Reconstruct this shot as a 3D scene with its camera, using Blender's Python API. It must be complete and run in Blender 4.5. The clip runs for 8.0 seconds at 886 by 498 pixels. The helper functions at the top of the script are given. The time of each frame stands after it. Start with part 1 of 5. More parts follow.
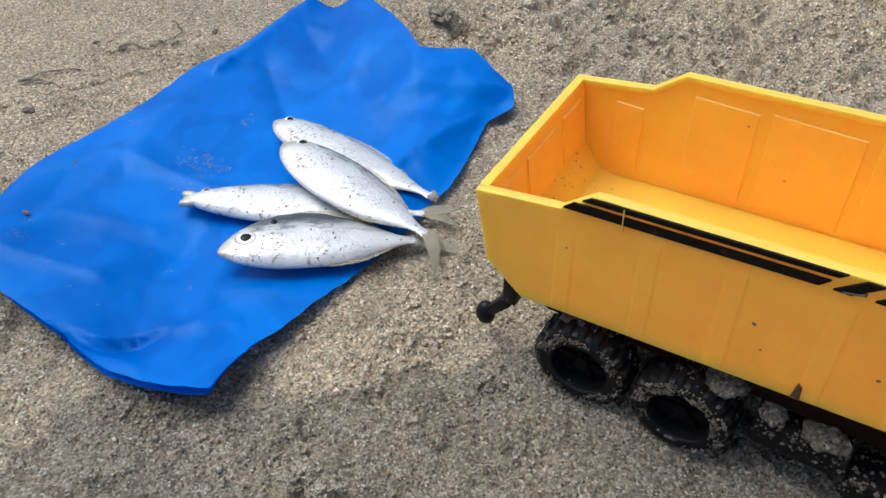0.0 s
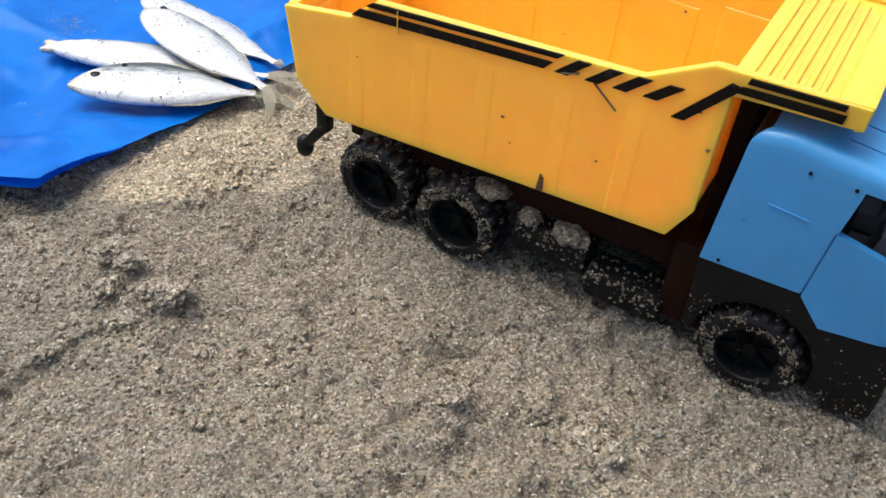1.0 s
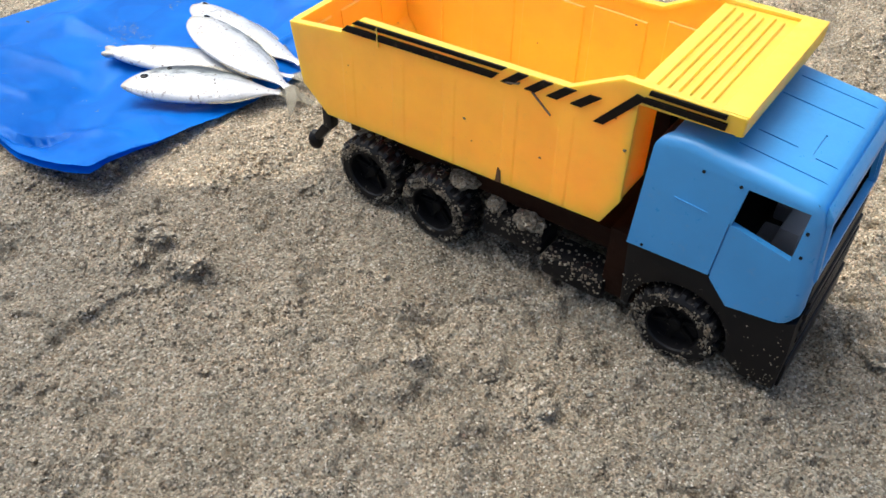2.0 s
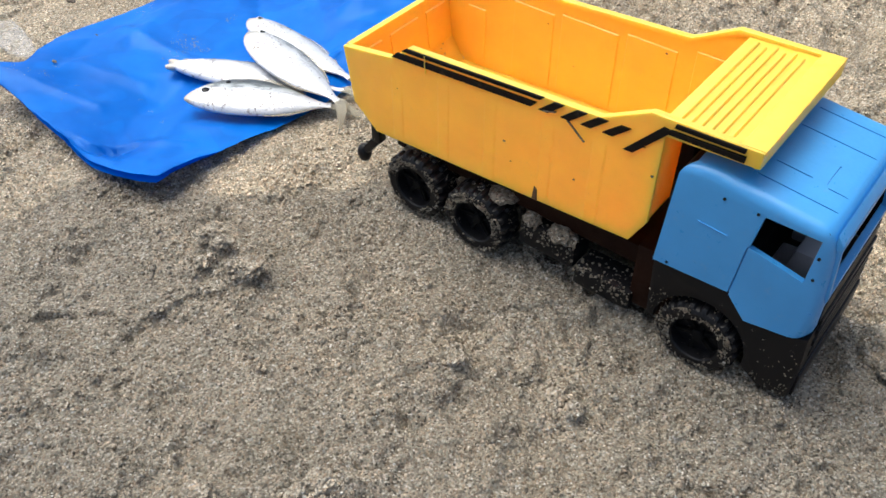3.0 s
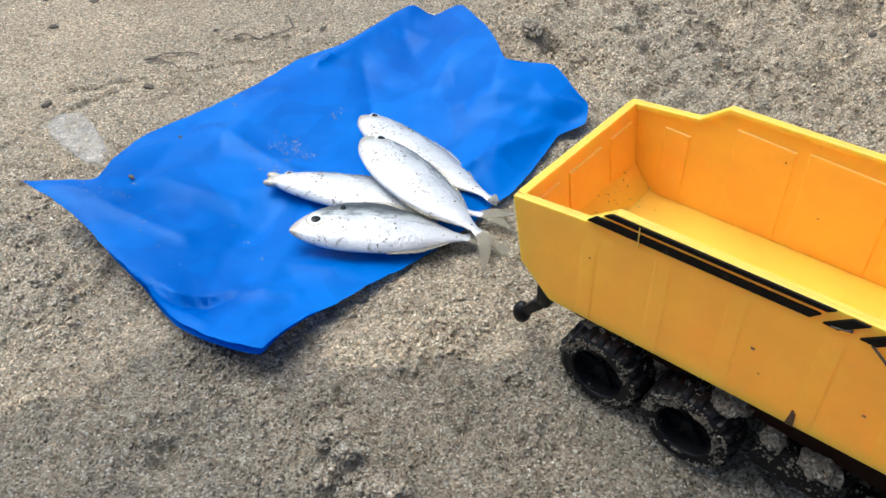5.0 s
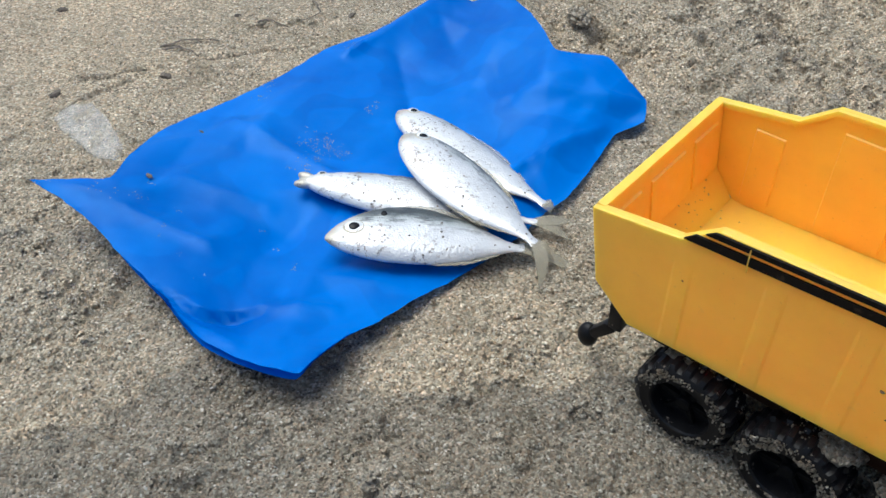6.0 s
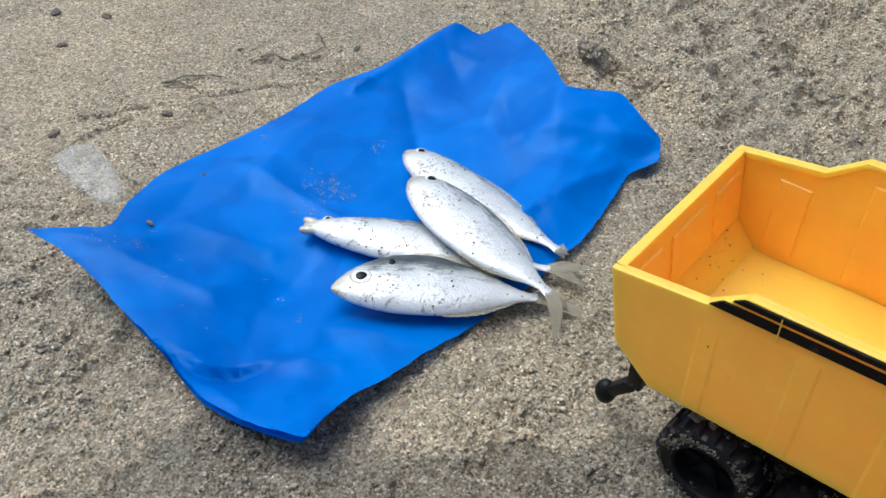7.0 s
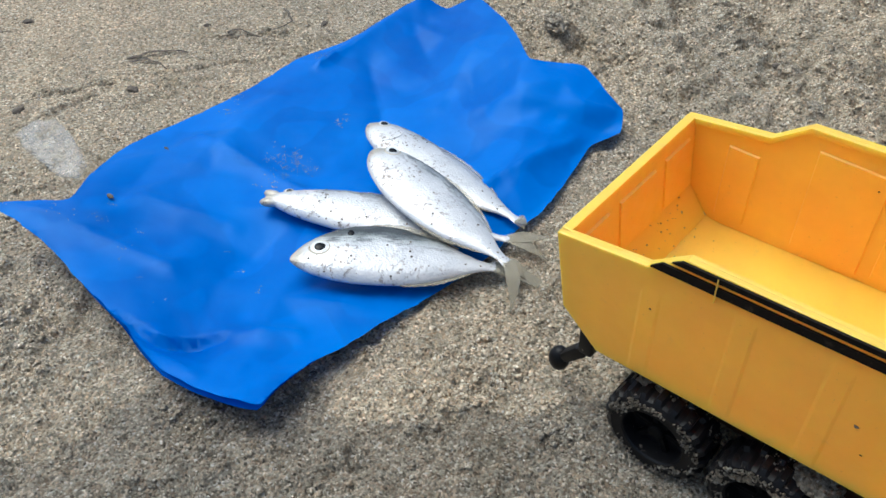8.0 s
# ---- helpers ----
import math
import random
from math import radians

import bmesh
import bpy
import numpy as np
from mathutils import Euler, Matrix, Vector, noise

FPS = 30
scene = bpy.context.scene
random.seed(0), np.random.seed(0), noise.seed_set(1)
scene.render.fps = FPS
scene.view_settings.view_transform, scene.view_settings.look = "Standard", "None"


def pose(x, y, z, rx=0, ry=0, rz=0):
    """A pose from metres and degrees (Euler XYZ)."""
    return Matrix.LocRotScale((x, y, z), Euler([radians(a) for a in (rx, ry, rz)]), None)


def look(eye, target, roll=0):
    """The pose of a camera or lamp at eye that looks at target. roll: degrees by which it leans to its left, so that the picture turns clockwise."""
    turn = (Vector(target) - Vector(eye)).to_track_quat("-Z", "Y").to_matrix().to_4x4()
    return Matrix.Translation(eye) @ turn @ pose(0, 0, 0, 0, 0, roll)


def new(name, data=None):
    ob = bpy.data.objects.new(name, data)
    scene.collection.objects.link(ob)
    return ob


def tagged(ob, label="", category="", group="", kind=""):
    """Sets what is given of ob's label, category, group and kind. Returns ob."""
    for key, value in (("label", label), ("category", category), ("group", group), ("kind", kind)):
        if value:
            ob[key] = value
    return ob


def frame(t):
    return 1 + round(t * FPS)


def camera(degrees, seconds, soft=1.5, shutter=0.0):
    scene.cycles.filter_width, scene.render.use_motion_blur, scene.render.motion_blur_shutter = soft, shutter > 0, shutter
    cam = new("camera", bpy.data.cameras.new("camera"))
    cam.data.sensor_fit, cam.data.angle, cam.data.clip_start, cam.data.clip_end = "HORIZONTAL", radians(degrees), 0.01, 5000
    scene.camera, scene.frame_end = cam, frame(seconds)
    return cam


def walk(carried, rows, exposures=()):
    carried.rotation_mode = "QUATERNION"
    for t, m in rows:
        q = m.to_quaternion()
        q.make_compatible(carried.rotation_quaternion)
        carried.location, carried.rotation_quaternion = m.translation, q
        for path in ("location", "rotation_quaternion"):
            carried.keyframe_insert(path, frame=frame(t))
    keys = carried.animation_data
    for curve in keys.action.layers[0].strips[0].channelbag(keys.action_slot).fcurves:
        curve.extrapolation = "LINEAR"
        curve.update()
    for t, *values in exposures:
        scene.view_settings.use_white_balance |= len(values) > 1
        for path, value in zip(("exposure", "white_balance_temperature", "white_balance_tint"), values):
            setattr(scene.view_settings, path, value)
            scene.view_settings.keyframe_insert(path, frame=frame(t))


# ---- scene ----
# the camera and its walk
cam = camera(53.8, 8.0)
PATH = [
    (0, (0.145, 0.125, 0.483), (-0.003, 1.554, -0.908), -2.0),
    (0.2, (0.136, 0.106, 0.472), (-0.012, 1.555, -0.899), -2.2),
    (0.3, (0.163, 0.073, 0.443), (0.059, 1.542, -0.911), -1.5),
    (0.5, (0.233, 0.027, 0.397), (0.24, 1.494, -0.963), -0.9),
    (0.7, (0.249, 0.03, 0.398), (0.223, 1.46, -1.0), -0.6),
    (1, (0.252, -0.021, 0.428), (0.237, 1.466, -0.909), 5.1),
    (1.2, (0.275, -0.037, 0.441), (0.204, 1.416, -0.932), 4.4),
    (2.3, (0.346, -0.104, 0.51), (0.115, 1.33, -0.865), 0.7),
    (2.5, (0.347, -0.114, 0.517), (0.104, 1.309, -0.867), 0.6),
    (3, (0.339, -0.109, 0.546), (0.055, 1.296, -0.849), -0.2),
    (3.5, (0.303, -0.083, 0.556), (-0.021, 1.322, -0.829), -0.7),
    (4, (0.267, -0.033, 0.548), (-0.076, 1.368, -0.838), -0.6),
    (4.5, (0.223, 0.018, 0.54), (-0.136, 1.424, -0.836), -0.7),
    (4.7, (0.212, 0.054, 0.531), (-0.171, 1.454, -0.844), -2.1),
    (5.8, (0.157, 0.136, 0.473), (-0.26, 1.522, -0.907), -2.6),
    (6, (0.145, 0.145, 0.476), (-0.254, 1.523, -0.918), -2.1),
    (6.5, (0.133, 0.172, 0.487), (-0.292, 1.558, -0.891), -3.2),
    (7, (0.132, 0.178, 0.481), (-0.28, 1.571, -0.894), -2.7),
    (7.5, (0.149, 0.174, 0.476), (-0.254, 1.544, -0.923), -3.0),
    (8, (0.158, 0.175, 0.475), (-0.231, 1.548, -0.926), -2.6),
]
EXPOSURES = [(0, 0.14, 5860, 4), (0.5, 0.22, 6150, 5), (1.0, 0.55, 6240, 5), (2.5, 0.61, 6180, 5), (4.5, 0.42, 5960, 4), (6.0, 0.20, 5720, 1), (8, 0.12, 5700, 1)]
walk(cam, [(t, look(eye, target, roll)) for t, eye, target, roll in PATH], EXPOSURES)

# ---------------------------------------------------------------- light
world = bpy.data.worlds.new("overcast_sky")
scene.world = world
world.use_nodes = True
wn = world.node_tree.nodes
sky = wn.new("ShaderNodeTexSky")
sky.sky_type = "NISHITA"
sky.sun_disc = False
SUN_UP, SUN_ROUND = radians(67), radians(-64)
sky.sun_elevation, sky.sun_rotation = SUN_UP, SUN_ROUND
sky.air_density, sky.dust_density, sky.ozone_density = 0.9, 6.0, 0.6
wn["Background"].inputs["Strength"].default_value = 0.15
world.node_tree.links.new(sky.outputs[0], wn["Background"].inputs["Color"])

sun_data = bpy.data.lights.new("sun", "SUN")
sun_data.energy, sun_data.angle, sun_data.color = 1.65, radians(46), (1.0, 0.95, 0.87)
sun = new("sun", sun_data)
sun_from = Vector((math.sin(SUN_ROUND) * math.cos(SUN_UP), math.cos(SUN_ROUND) * math.cos(SUN_UP), math.sin(SUN_UP)))
sun.matrix_world = look(sun_from * 10, (0, 0, 0))


# ---------------------------------------------------------------- materials
def material(name):
    m = bpy.data.materials.new(name)
    m.use_nodes = True
    nt = m.node_tree
    return m, nt, nt.nodes["Principled BSDF"]


def node(nt, kind, **values):
    n = nt.nodes.new(kind)
    for key, value in values.items():
        n.inputs[key.replace("_", " ")].default_value = value
    return n


def ramp(nt, source, stops):
    r = nt.nodes.new("ShaderNodeValToRGB")
    el = r.color_ramp.elements
    while len(el) < len(stops):
        el.new(0.5)
    for e, (at, col) in zip(el, stops):
        e.position, e.color = at, (*col, 1) if len(col) == 3 else col
    nt.links.new(source, r.inputs[0])
    return r


def mix(nt, fac, a, b, how="MIX"):
    n = nt.nodes.new("ShaderNodeMix")
    n.data_type, n.blend_type = "RGBA", how
    for socket, value in ((n.inputs[0], fac), (n.inputs[6], a), (n.inputs[7], b)):
        if isinstance(value, (int, float)):
            socket.default_value = value
        elif isinstance(value, tuple):
            socket.default_value = (*value, 1)
        else:
            nt.links.new(value, socket)
    return n.outputs[2]


def bump(nt, bsdf, height, strength, distance, after=None):
    b = node(nt, "ShaderNodeBump", Strength=strength, Distance=distance)
    nt.links.new(height, b.inputs["Height"])
    if after:
        nt.links.new(after.outputs[0], b.inputs["Normal"])
    nt.links.new(b.outputs[0], bsdf.inputs["Normal"])
    return b


def noise_of(nt, coords, scale, detail=3.0, rough=0.6):
    n = node(nt, "ShaderNodeTexNoise", Scale=scale, Detail=detail, Roughness=rough)
    nt.links.new(coords, n.inputs["Vector"])
    return n.outputs["Fac"]


def coords_of(nt):
    return nt.nodes.new("ShaderNodeTexCoord").outputs["Object"]


SAND_STOPS = [(0.0, (0.11, 0.092, 0.068)), (0.09, (0.23, 0.196, 0.148)), (0.34, (0.335, 0.290, 0.222)),
              (0.72, (0.42, 0.370, 0.288)), (0.92, (0.54, 0.49, 0.40)), (1.0, (0.66, 0.62, 0.55))]


def sand_material(name, wet=0.0, relief=1.0):
    """Coarse beach sand: single grains, clumps of dark and pale grains, damp and drier patches, with light falloff put
    into the colour.
    """
    m, nt, bsdf = material(name)
    c = coords_of(nt)
    cells = node(nt, "ShaderNodeTexVoronoi", Scale=560.0, Randomness=1.0)
    nt.links.new(c, cells.inputs["Vector"])
    sep = nt.nodes.new("ShaderNodeSeparateColor")
    nt.links.new(cells.outputs["Color"], sep.inputs[0])
    grain = ramp(nt, sep.outputs[0], SAND_STOPS).outputs[0]
    hue = ramp(nt, sep.outputs[1], [(0.0, (1.10, 0.98, 0.90)), (0.5, (1, 1, 1)), (1.0, (0.95, 1.0, 1.04))]).outputs[0]
    col = mix(nt, 1.0, grain, hue, "MULTIPLY")
    patch = ramp(nt, noise_of(nt, c, 16.0, 5.0, 0.65), [(0.30, (0.76, 0.745, 0.70)), (0.47, (0.95, 0.95, 0.95)), (0.68, (1.13, 1.11, 1.08))]).outputs[0]
    col = mix(nt, 1.0, col, patch, "MULTIPLY")
    damp = ramp(nt, noise_of(nt, c, 3.1, 3.0, 0.5), [(0.38, (0.90, 0.91, 0.92)), (0.6, (1.05, 1.03, 1.0))]).outputs[0]
    col = mix(nt, 1.0, col, damp, "MULTIPLY")
    fleck = ramp(nt, noise_of(nt, c, 250.0, 4.0, 0.7), [(0.35, (0.55, 0.53, 0.50)), (0.47, (0.97, 0.97, 0.97)), (0.60, (1, 1, 1)), (0.72, (1.18, 1.18, 1.18))]).outputs[0]
    col = mix(nt, 1.0, col, fleck, "MULTIPLY")
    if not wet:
        # light falloff put into the colour: darker near the front, paler beyond
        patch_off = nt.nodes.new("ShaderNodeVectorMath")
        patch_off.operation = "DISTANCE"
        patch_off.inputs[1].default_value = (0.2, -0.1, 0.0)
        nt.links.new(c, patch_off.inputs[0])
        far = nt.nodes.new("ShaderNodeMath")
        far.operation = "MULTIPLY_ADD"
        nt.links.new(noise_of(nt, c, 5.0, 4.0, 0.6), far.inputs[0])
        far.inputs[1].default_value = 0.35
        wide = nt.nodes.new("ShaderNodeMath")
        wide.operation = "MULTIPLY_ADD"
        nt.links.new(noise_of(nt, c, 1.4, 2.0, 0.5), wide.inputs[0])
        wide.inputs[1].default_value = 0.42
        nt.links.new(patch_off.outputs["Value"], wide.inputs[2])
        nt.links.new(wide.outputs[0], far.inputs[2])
        light_falloff = ramp(nt, far.outputs[0], [(0.99, (0.87, 0.87, 0.87)), (1.29, (1.45, 1.41, 1.34))]).outputs[0]
        col = mix(nt, 1.0, col, light_falloff, "MULTIPLY")
    else:
        col = mix(nt, 1.0, col, (0.72, 0.72, 0.72), "MULTIPLY")
    nt.links.new(col, bsdf.inputs["Base Color"])
    bsdf.inputs["Roughness"].default_value = 0.75 - wet
    bsdf.inputs["Specular IOR Level"].default_value = 0.4
    b1 = bump(nt, bsdf, noise_of(nt, c, 95.0, 7.0, 0.78), relief, 0.0085 * relief)
    clumps = node(nt, "ShaderNodeTexVoronoi", Scale=300.0, Randomness=1.0)
    nt.links.new(c, clumps.inputs["Vector"])
    b2 = bump(nt, bsdf, clumps.outputs["Distance"], 1.0, -0.0028, b1)
    bump(nt, bsdf, cells.outputs["Distance"], 0.8, -0.0012, b2)
    return m


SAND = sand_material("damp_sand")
LOOSE = sand_material("loose_damp_sand", 0.0, 0.35)


def plastic(name, colour, rough=0.38, wear=0.12, dust=0.25, sub=0.0, shine=0.4):
    """Moulded toy plastic: slight mottling, scuffs in the gloss, dried sand dust."""
    m, nt, bsdf = material(name)
    c = coords_of(nt)
    lo, hi = tuple(v * (1 - wear) for v in colour), tuple(min(1, v * (1 + wear)) for v in colour)
    col = ramp(nt, noise_of(nt, c, 22.0, 4.0, 0.6), [(0.3, lo), (0.7, hi)]).outputs[0]
    dusty = ramp(nt, noise_of(nt, c, 75.0, 5.0, 0.75), [(0.60, (0, 0, 0)), (0.74, (dust, dust, dust))]).outputs[0]
    col = mix(nt, dusty, col, (0.36, 0.27, 0.17))
    specks = ramp(nt, noise_of(nt, c, 420.0, 2.0, 0.5), [(0.70, (0, 0, 0)), (0.74, (dust, dust, dust))]).outputs[0]
    col = mix(nt, specks, col, (0.2, 0.14, 0.08))
    nt.links.new(col, bsdf.inputs["Base Color"])
    r = ramp(nt, noise_of(nt, c, 120.0, 4.0, 0.7), [(0.3, (rough - 0.08,) * 3), (0.7, (rough + 0.16,) * 3)]).outputs[0]
    nt.links.new(r, bsdf.inputs["Roughness"])
    bsdf.inputs["Specular IOR Level"].default_value = shine
    if sub:
        bsdf.inputs["Subsurface Weight"].default_value = sub
        bsdf.inputs["Subsurface Radius"].default_value = (0.016, 0.0095, 0.0030)
        bsdf.inputs["Subsurface Scale"].default_value = 1.0
    bump(nt, bsdf, noise_of(nt, c, 260.0, 3.0, 0.6), 0.12, 0.0008)
    return m


YELLOW = plastic("yellow_plastic", (0.95, 0.508, 0.048), 0.42, 0.06, 0.16, 0.6, 0.7)
CAB_BLUE = plastic("sky_blue_plastic", (0.048, 0.255, 0.57), 0.34, 0.06, 0.12, 0.0, 0.6)
GREY = plastic("grey_plastic", (0.30, 0.28, 0.28), 0.5)
DECAL = plastic("black_decal", (0.006, 0.004, 0.003), 0.6, 0.2, 0.10, 0.0, 0.15)
# dark brown chassis plastic, also the shade inside the cab
BROWN_AND_SHADE = plastic("dark_brown_plastic_and_shade", (0.012, 0.004, 0.002), 0.6, 0.2, 0.04, 0.0, 0.1)


def black_sandy(name, cover):
    """Black plastic with wet sand stuck to it."""
    m, nt, bsdf = material(name)
    c = coords_of(nt)
    fac = ramp(nt, noise_of(nt, c, 130.0, 6.0, 0.8), [(0.66 - cover, (0, 0, 0)), (0.70 - cover, (1, 1, 1))]).outputs[0]
    grain = ramp(nt, noise_of(nt, c, 700.0, 2.0, 0.6), [(0.3, (0.07, 0.055, 0.045)), (0.5, (0.24, 0.195, 0.15)), (0.7, (0.5, 0.43, 0.36))]).outputs[0]
    col = mix(nt, fac, (0.005, 0.005, 0.006), grain)
    bsdf.inputs["Specular IOR Level"].default_value = 0.2
    nt.links.new(col, bsdf.inputs["Base Color"])
    r = mix(nt, fac, (0.42, 0.42, 0.42), (0.9, 0.9, 0.9))
    nt.links.new(r, bsdf.inputs["Roughness"])
    bump(nt, bsdf, fac, 0.6, 0.0015)
    return m


BLACK = black_sandy("black_plastic", 0.0)
RUBBER = black_sandy("sandy_black_rubber", 0.05)
DARK = plastic("dull_black_plastic", (0.006, 0.006, 0.006), 0.7, 0.2, 0.10, 0.0, 0.06)
CRUST = sand_material("wet_sand_crust", 0.1)

# thin blue carrier-bag film: coloured gloss, with light coming through
FILM, nt, bsdf = material("blue_plastic_film")
c = coords_of(nt)
tone = ramp(nt, noise_of(nt, c, 9.0, 4.0, 0.6), [(0.32, (0.005, 0.128, 0.56)), (0.5, (0.008, 0.162, 0.64)), (0.72, (0.013, 0.200, 0.72))]).outputs[0]
cling = ramp(nt, noise_of(nt, c, 11.0, 2.0, 0.45), [(0.470, (1.03, 1.04, 1.04)), (0.490, (0.72, 0.90, 0.94)), (0.590, (0.70, 0.87, 0.92)), (0.612, (1.0, 1.01, 1.01))]).outputs[0]
tone = mix(nt, 1.0, tone, cling, "MULTIPLY")
gritty = ramp(nt, noise_of(nt, c, 210.0, 5.0, 0.8), [(0.735, (0, 0, 0)), (0.77, (0.55, 0.55, 0.55))]).outputs[0]
tone = mix(nt, gritty, tone, (0.42, 0.46, 0.52))
nt.links.new(tone, bsdf.inputs["Base Color"])
bsdf.inputs["Roughness"].default_value = 0.36
bsdf.inputs["Specular IOR Level"].default_value = 0.26
bsdf.inputs["Specular Tint"].default_value = (0.35, 0.66, 1.0, 1)
b1 = bump(nt, bsdf, noise_of(nt, c, 34.0, 5.0, 0.6), 0.18, 0.003)
through_film = nt.nodes.new("ShaderNodeBsdfTranslucent")
nt.links.new(tone, through_film.inputs["Color"])
both = nt.nodes.new("ShaderNodeMixShader")
both.inputs[0].default_value = 0.28
nt.links.new(bsdf.outputs[0], both.inputs[1])
nt.links.new(through_film.outputs[0], both.inputs[2])
nt.links.new(both.outputs[0], nt.nodes["Material Output"].inputs["Surface"])

# silver fish skin: pale flank and belly, grey-green back by height on the body, scales, sand specks
SKIN, nt, bsdf = material("silver_fish_skin")
c = coords_of(nt)
sep = nt.nodes.new("ShaderNodeSeparateXYZ")
nt.links.new(c, sep.inputs[0])
wob = nt.nodes.new("ShaderNodeMath")
wob.operation = "MULTIPLY_ADD"
nt.links.new(noise_of(nt, c, 70.0, 3.0), wob.inputs[0])
wob.inputs[1].default_value = 0.012
nt.links.new(sep.outputs[1], wob.inputs[2])
back = ramp(nt, wob.outputs[0], [(0.0, (0.61, 0.62, 0.63)), (0.0170, (0.58, 0.595, 0.61)), (0.0235, (0.38, 0.41, 0.405)), (0.0270, (0.20, 0.225, 0.22)), (0.0300, (0.06, 0.07, 0.075))]).outputs[0]
mott = ramp(nt, noise_of(nt, c, 45.0, 4.0, 0.6), [(0.3, (0.82, 0.83, 0.85)), (0.6, (1.04, 1.03, 1.03))]).outputs[0]
col = mix(nt, 1.0, back, mott, "MULTIPLY")
nose_at = nt.nodes.new("ShaderNodeMath")
nose_at.operation = "MULTIPLY_ADD"
nt.links.new(noise_of(nt, c, 120.0, 3.0), nose_at.inputs[0])
nose_at.inputs[1].default_value = 0.010
nt.links.new(sep.outputs[0], nose_at.inputs[2])
snout = ramp(nt, nose_at.outputs[0], [(0.011, (0.8, 0.8, 0.8)), (0.018, (0, 0, 0))]).outputs[0]
col = mix(nt, snout, col, (0.38, 0.345, 0.27))
where = ramp(nt, noise_of(nt, c, 38.0, 3.0, 0.6), [(0.46, (0, 0, 0)), (0.66, (1, 1, 1))]).outputs[0]
dirt = ramp(nt, noise_of(nt, c, 260.0, 4.0, 0.7), [(0.555, (0, 0, 0)), (0.60, (0.85, 0.85, 0.85))]).outputs[0]
dirt = mix(nt, 1.0, dirt, where, "MULTIPLY")
col = mix(nt, dirt, col, (0.13, 0.095, 0.075))
# dark streaks where scales have rubbed off along the back
drawn = nt.nodes.new("ShaderNodeMapping")
drawn.inputs["Scale"].default_value = (75, 330, 75)
nt.links.new(c, drawn.inputs["Vector"])
streak = ramp(nt, noise_of(nt, drawn.outputs[0], 1.0, 3.0, 0.6), [(0.50, (0, 0, 0)), (0.60, (0.85, 0.85, 0.85))]).outputs[0]
high_up = ramp(nt, wob.outputs[0], [(0.012, (0, 0, 0)), (0.024, (1, 1, 1))]).outputs[0]
streak = mix(nt, 1.0, streak, high_up, "MULTIPLY")
col = mix(nt, streak, col, (0.09, 0.10, 0.11))
nt.links.new(col, bsdf.inputs["Base Color"])
bsdf.inputs["Metallic"].default_value = 0.35
bsdf.inputs["Roughness"].default_value = 0.42
scale_tex = node(nt, "ShaderNodeTexVoronoi", Scale=620.0)
nt.links.new(c, scale_tex.inputs["Vector"])
b1 = bump(nt, bsdf, noise_of(nt, c, 75.0, 3.0), 0.28, 0.004)
bump(nt, bsdf, scale_tex.outputs["Distance"], 0.35, 0.0006, b1)

SNOUT, nt, bsdf = material("yellowish_fish_snout")
c = coords_of(nt)
col = ramp(nt, noise_of(nt, c, 160.0, 4.0), [(0.3, (0.27, 0.24, 0.17)), (0.65, (0.47, 0.43, 0.34))]).outputs[0]
nt.links.new(col, bsdf.inputs["Base Color"])
bsdf.inputs["Roughness"].default_value = 0.35

FIN, nt, bsdf = material("fish_fin_membrane")
c = coords_of(nt)
wave = node(nt, "ShaderNodeTexWave", Scale=330.0, Distortion=3.0)
wave.bands_direction = "Y"
nt.links.new(c, wave.inputs["Vector"])
col = ramp(nt, wave.outputs["Fac"], [(0.2, (0.26, 0.235, 0.16)), (0.8, (0.50, 0.46, 0.36))]).outputs[0]
nt.links.new(col, bsdf.inputs["Base Color"])
bsdf.inputs["Roughness"].default_value = 0.4
bsdf.inputs["Alpha"].default_value = 0.44
bump(nt, bsdf, wave.outputs["Fac"], 0.4, 0.0006)

EYE_WHITE, nt, bsdf = material("fish_eye")
bsdf.inputs["Base Color"].default_value = (0.62, 0.64, 0.64, 1)
bsdf.inputs["Roughness"].default_value = 0.15
PUPIL, nt, bsdf = material("fish_pupil")
bsdf.inputs["Base Color"].default_value = (0.008, 0.009, 0.011, 1)
bsdf.inputs["Roughness"].default_value = 0.25
bsdf.inputs["Specular IOR Level"].default_value = 0.15

JELLY, nt, bsdf = material("cloudy_clear_plastic")
c = coords_of(nt)
col = ramp(nt, noise_of(nt, c, 90.0, 5.0, 0.7), [(0.35, (0.52, 0.50, 0.46)), (0.65, (0.78, 0.77, 0.74))]).outputs[0]
nt.links.new(col, bsdf.inputs["Base Color"])
bsdf.inputs["Roughness"].default_value = 0.22
bsdf.inputs["Alpha"].default_value = 0.20
bump(nt, bsdf, noise_of(nt, c, 120.0, 4.0), 0.5, 0.002)

# dark bits of debris, also the strips that stand for ridge shade
DEBRIS_AND_SHADE, nt, bsdf = material("dark_debris_and_shade")
c = coords_of(nt)
col = ramp(nt, noise_of(nt, c, 250.0, 4.0), [(0.35, (0.045, 0.036, 0.028)), (0.7, (0.19, 0.15, 0.11))]).outputs[0]
nt.links.new(col, bsdf.inputs["Base Color"])
bsdf.inputs["Roughness"].default_value = 0.7
bump(nt, bsdf, noise_of(nt, c, 400.0, 3.0), 0.5, 0.001)

RUST, nt, bsdf = material("brown_mud_stain")
c = coords_of(nt)
col = ramp(nt, noise_of(nt, c, 500.0, 4.0), [(0.35, (0.06, 0.03, 0.012)), (0.7, (0.16, 0.08, 0.03))]).outputs[0]
nt.links.new(col, bsdf.inputs["Base Color"])
bsdf.inputs["Roughness"].default_value = 0.8


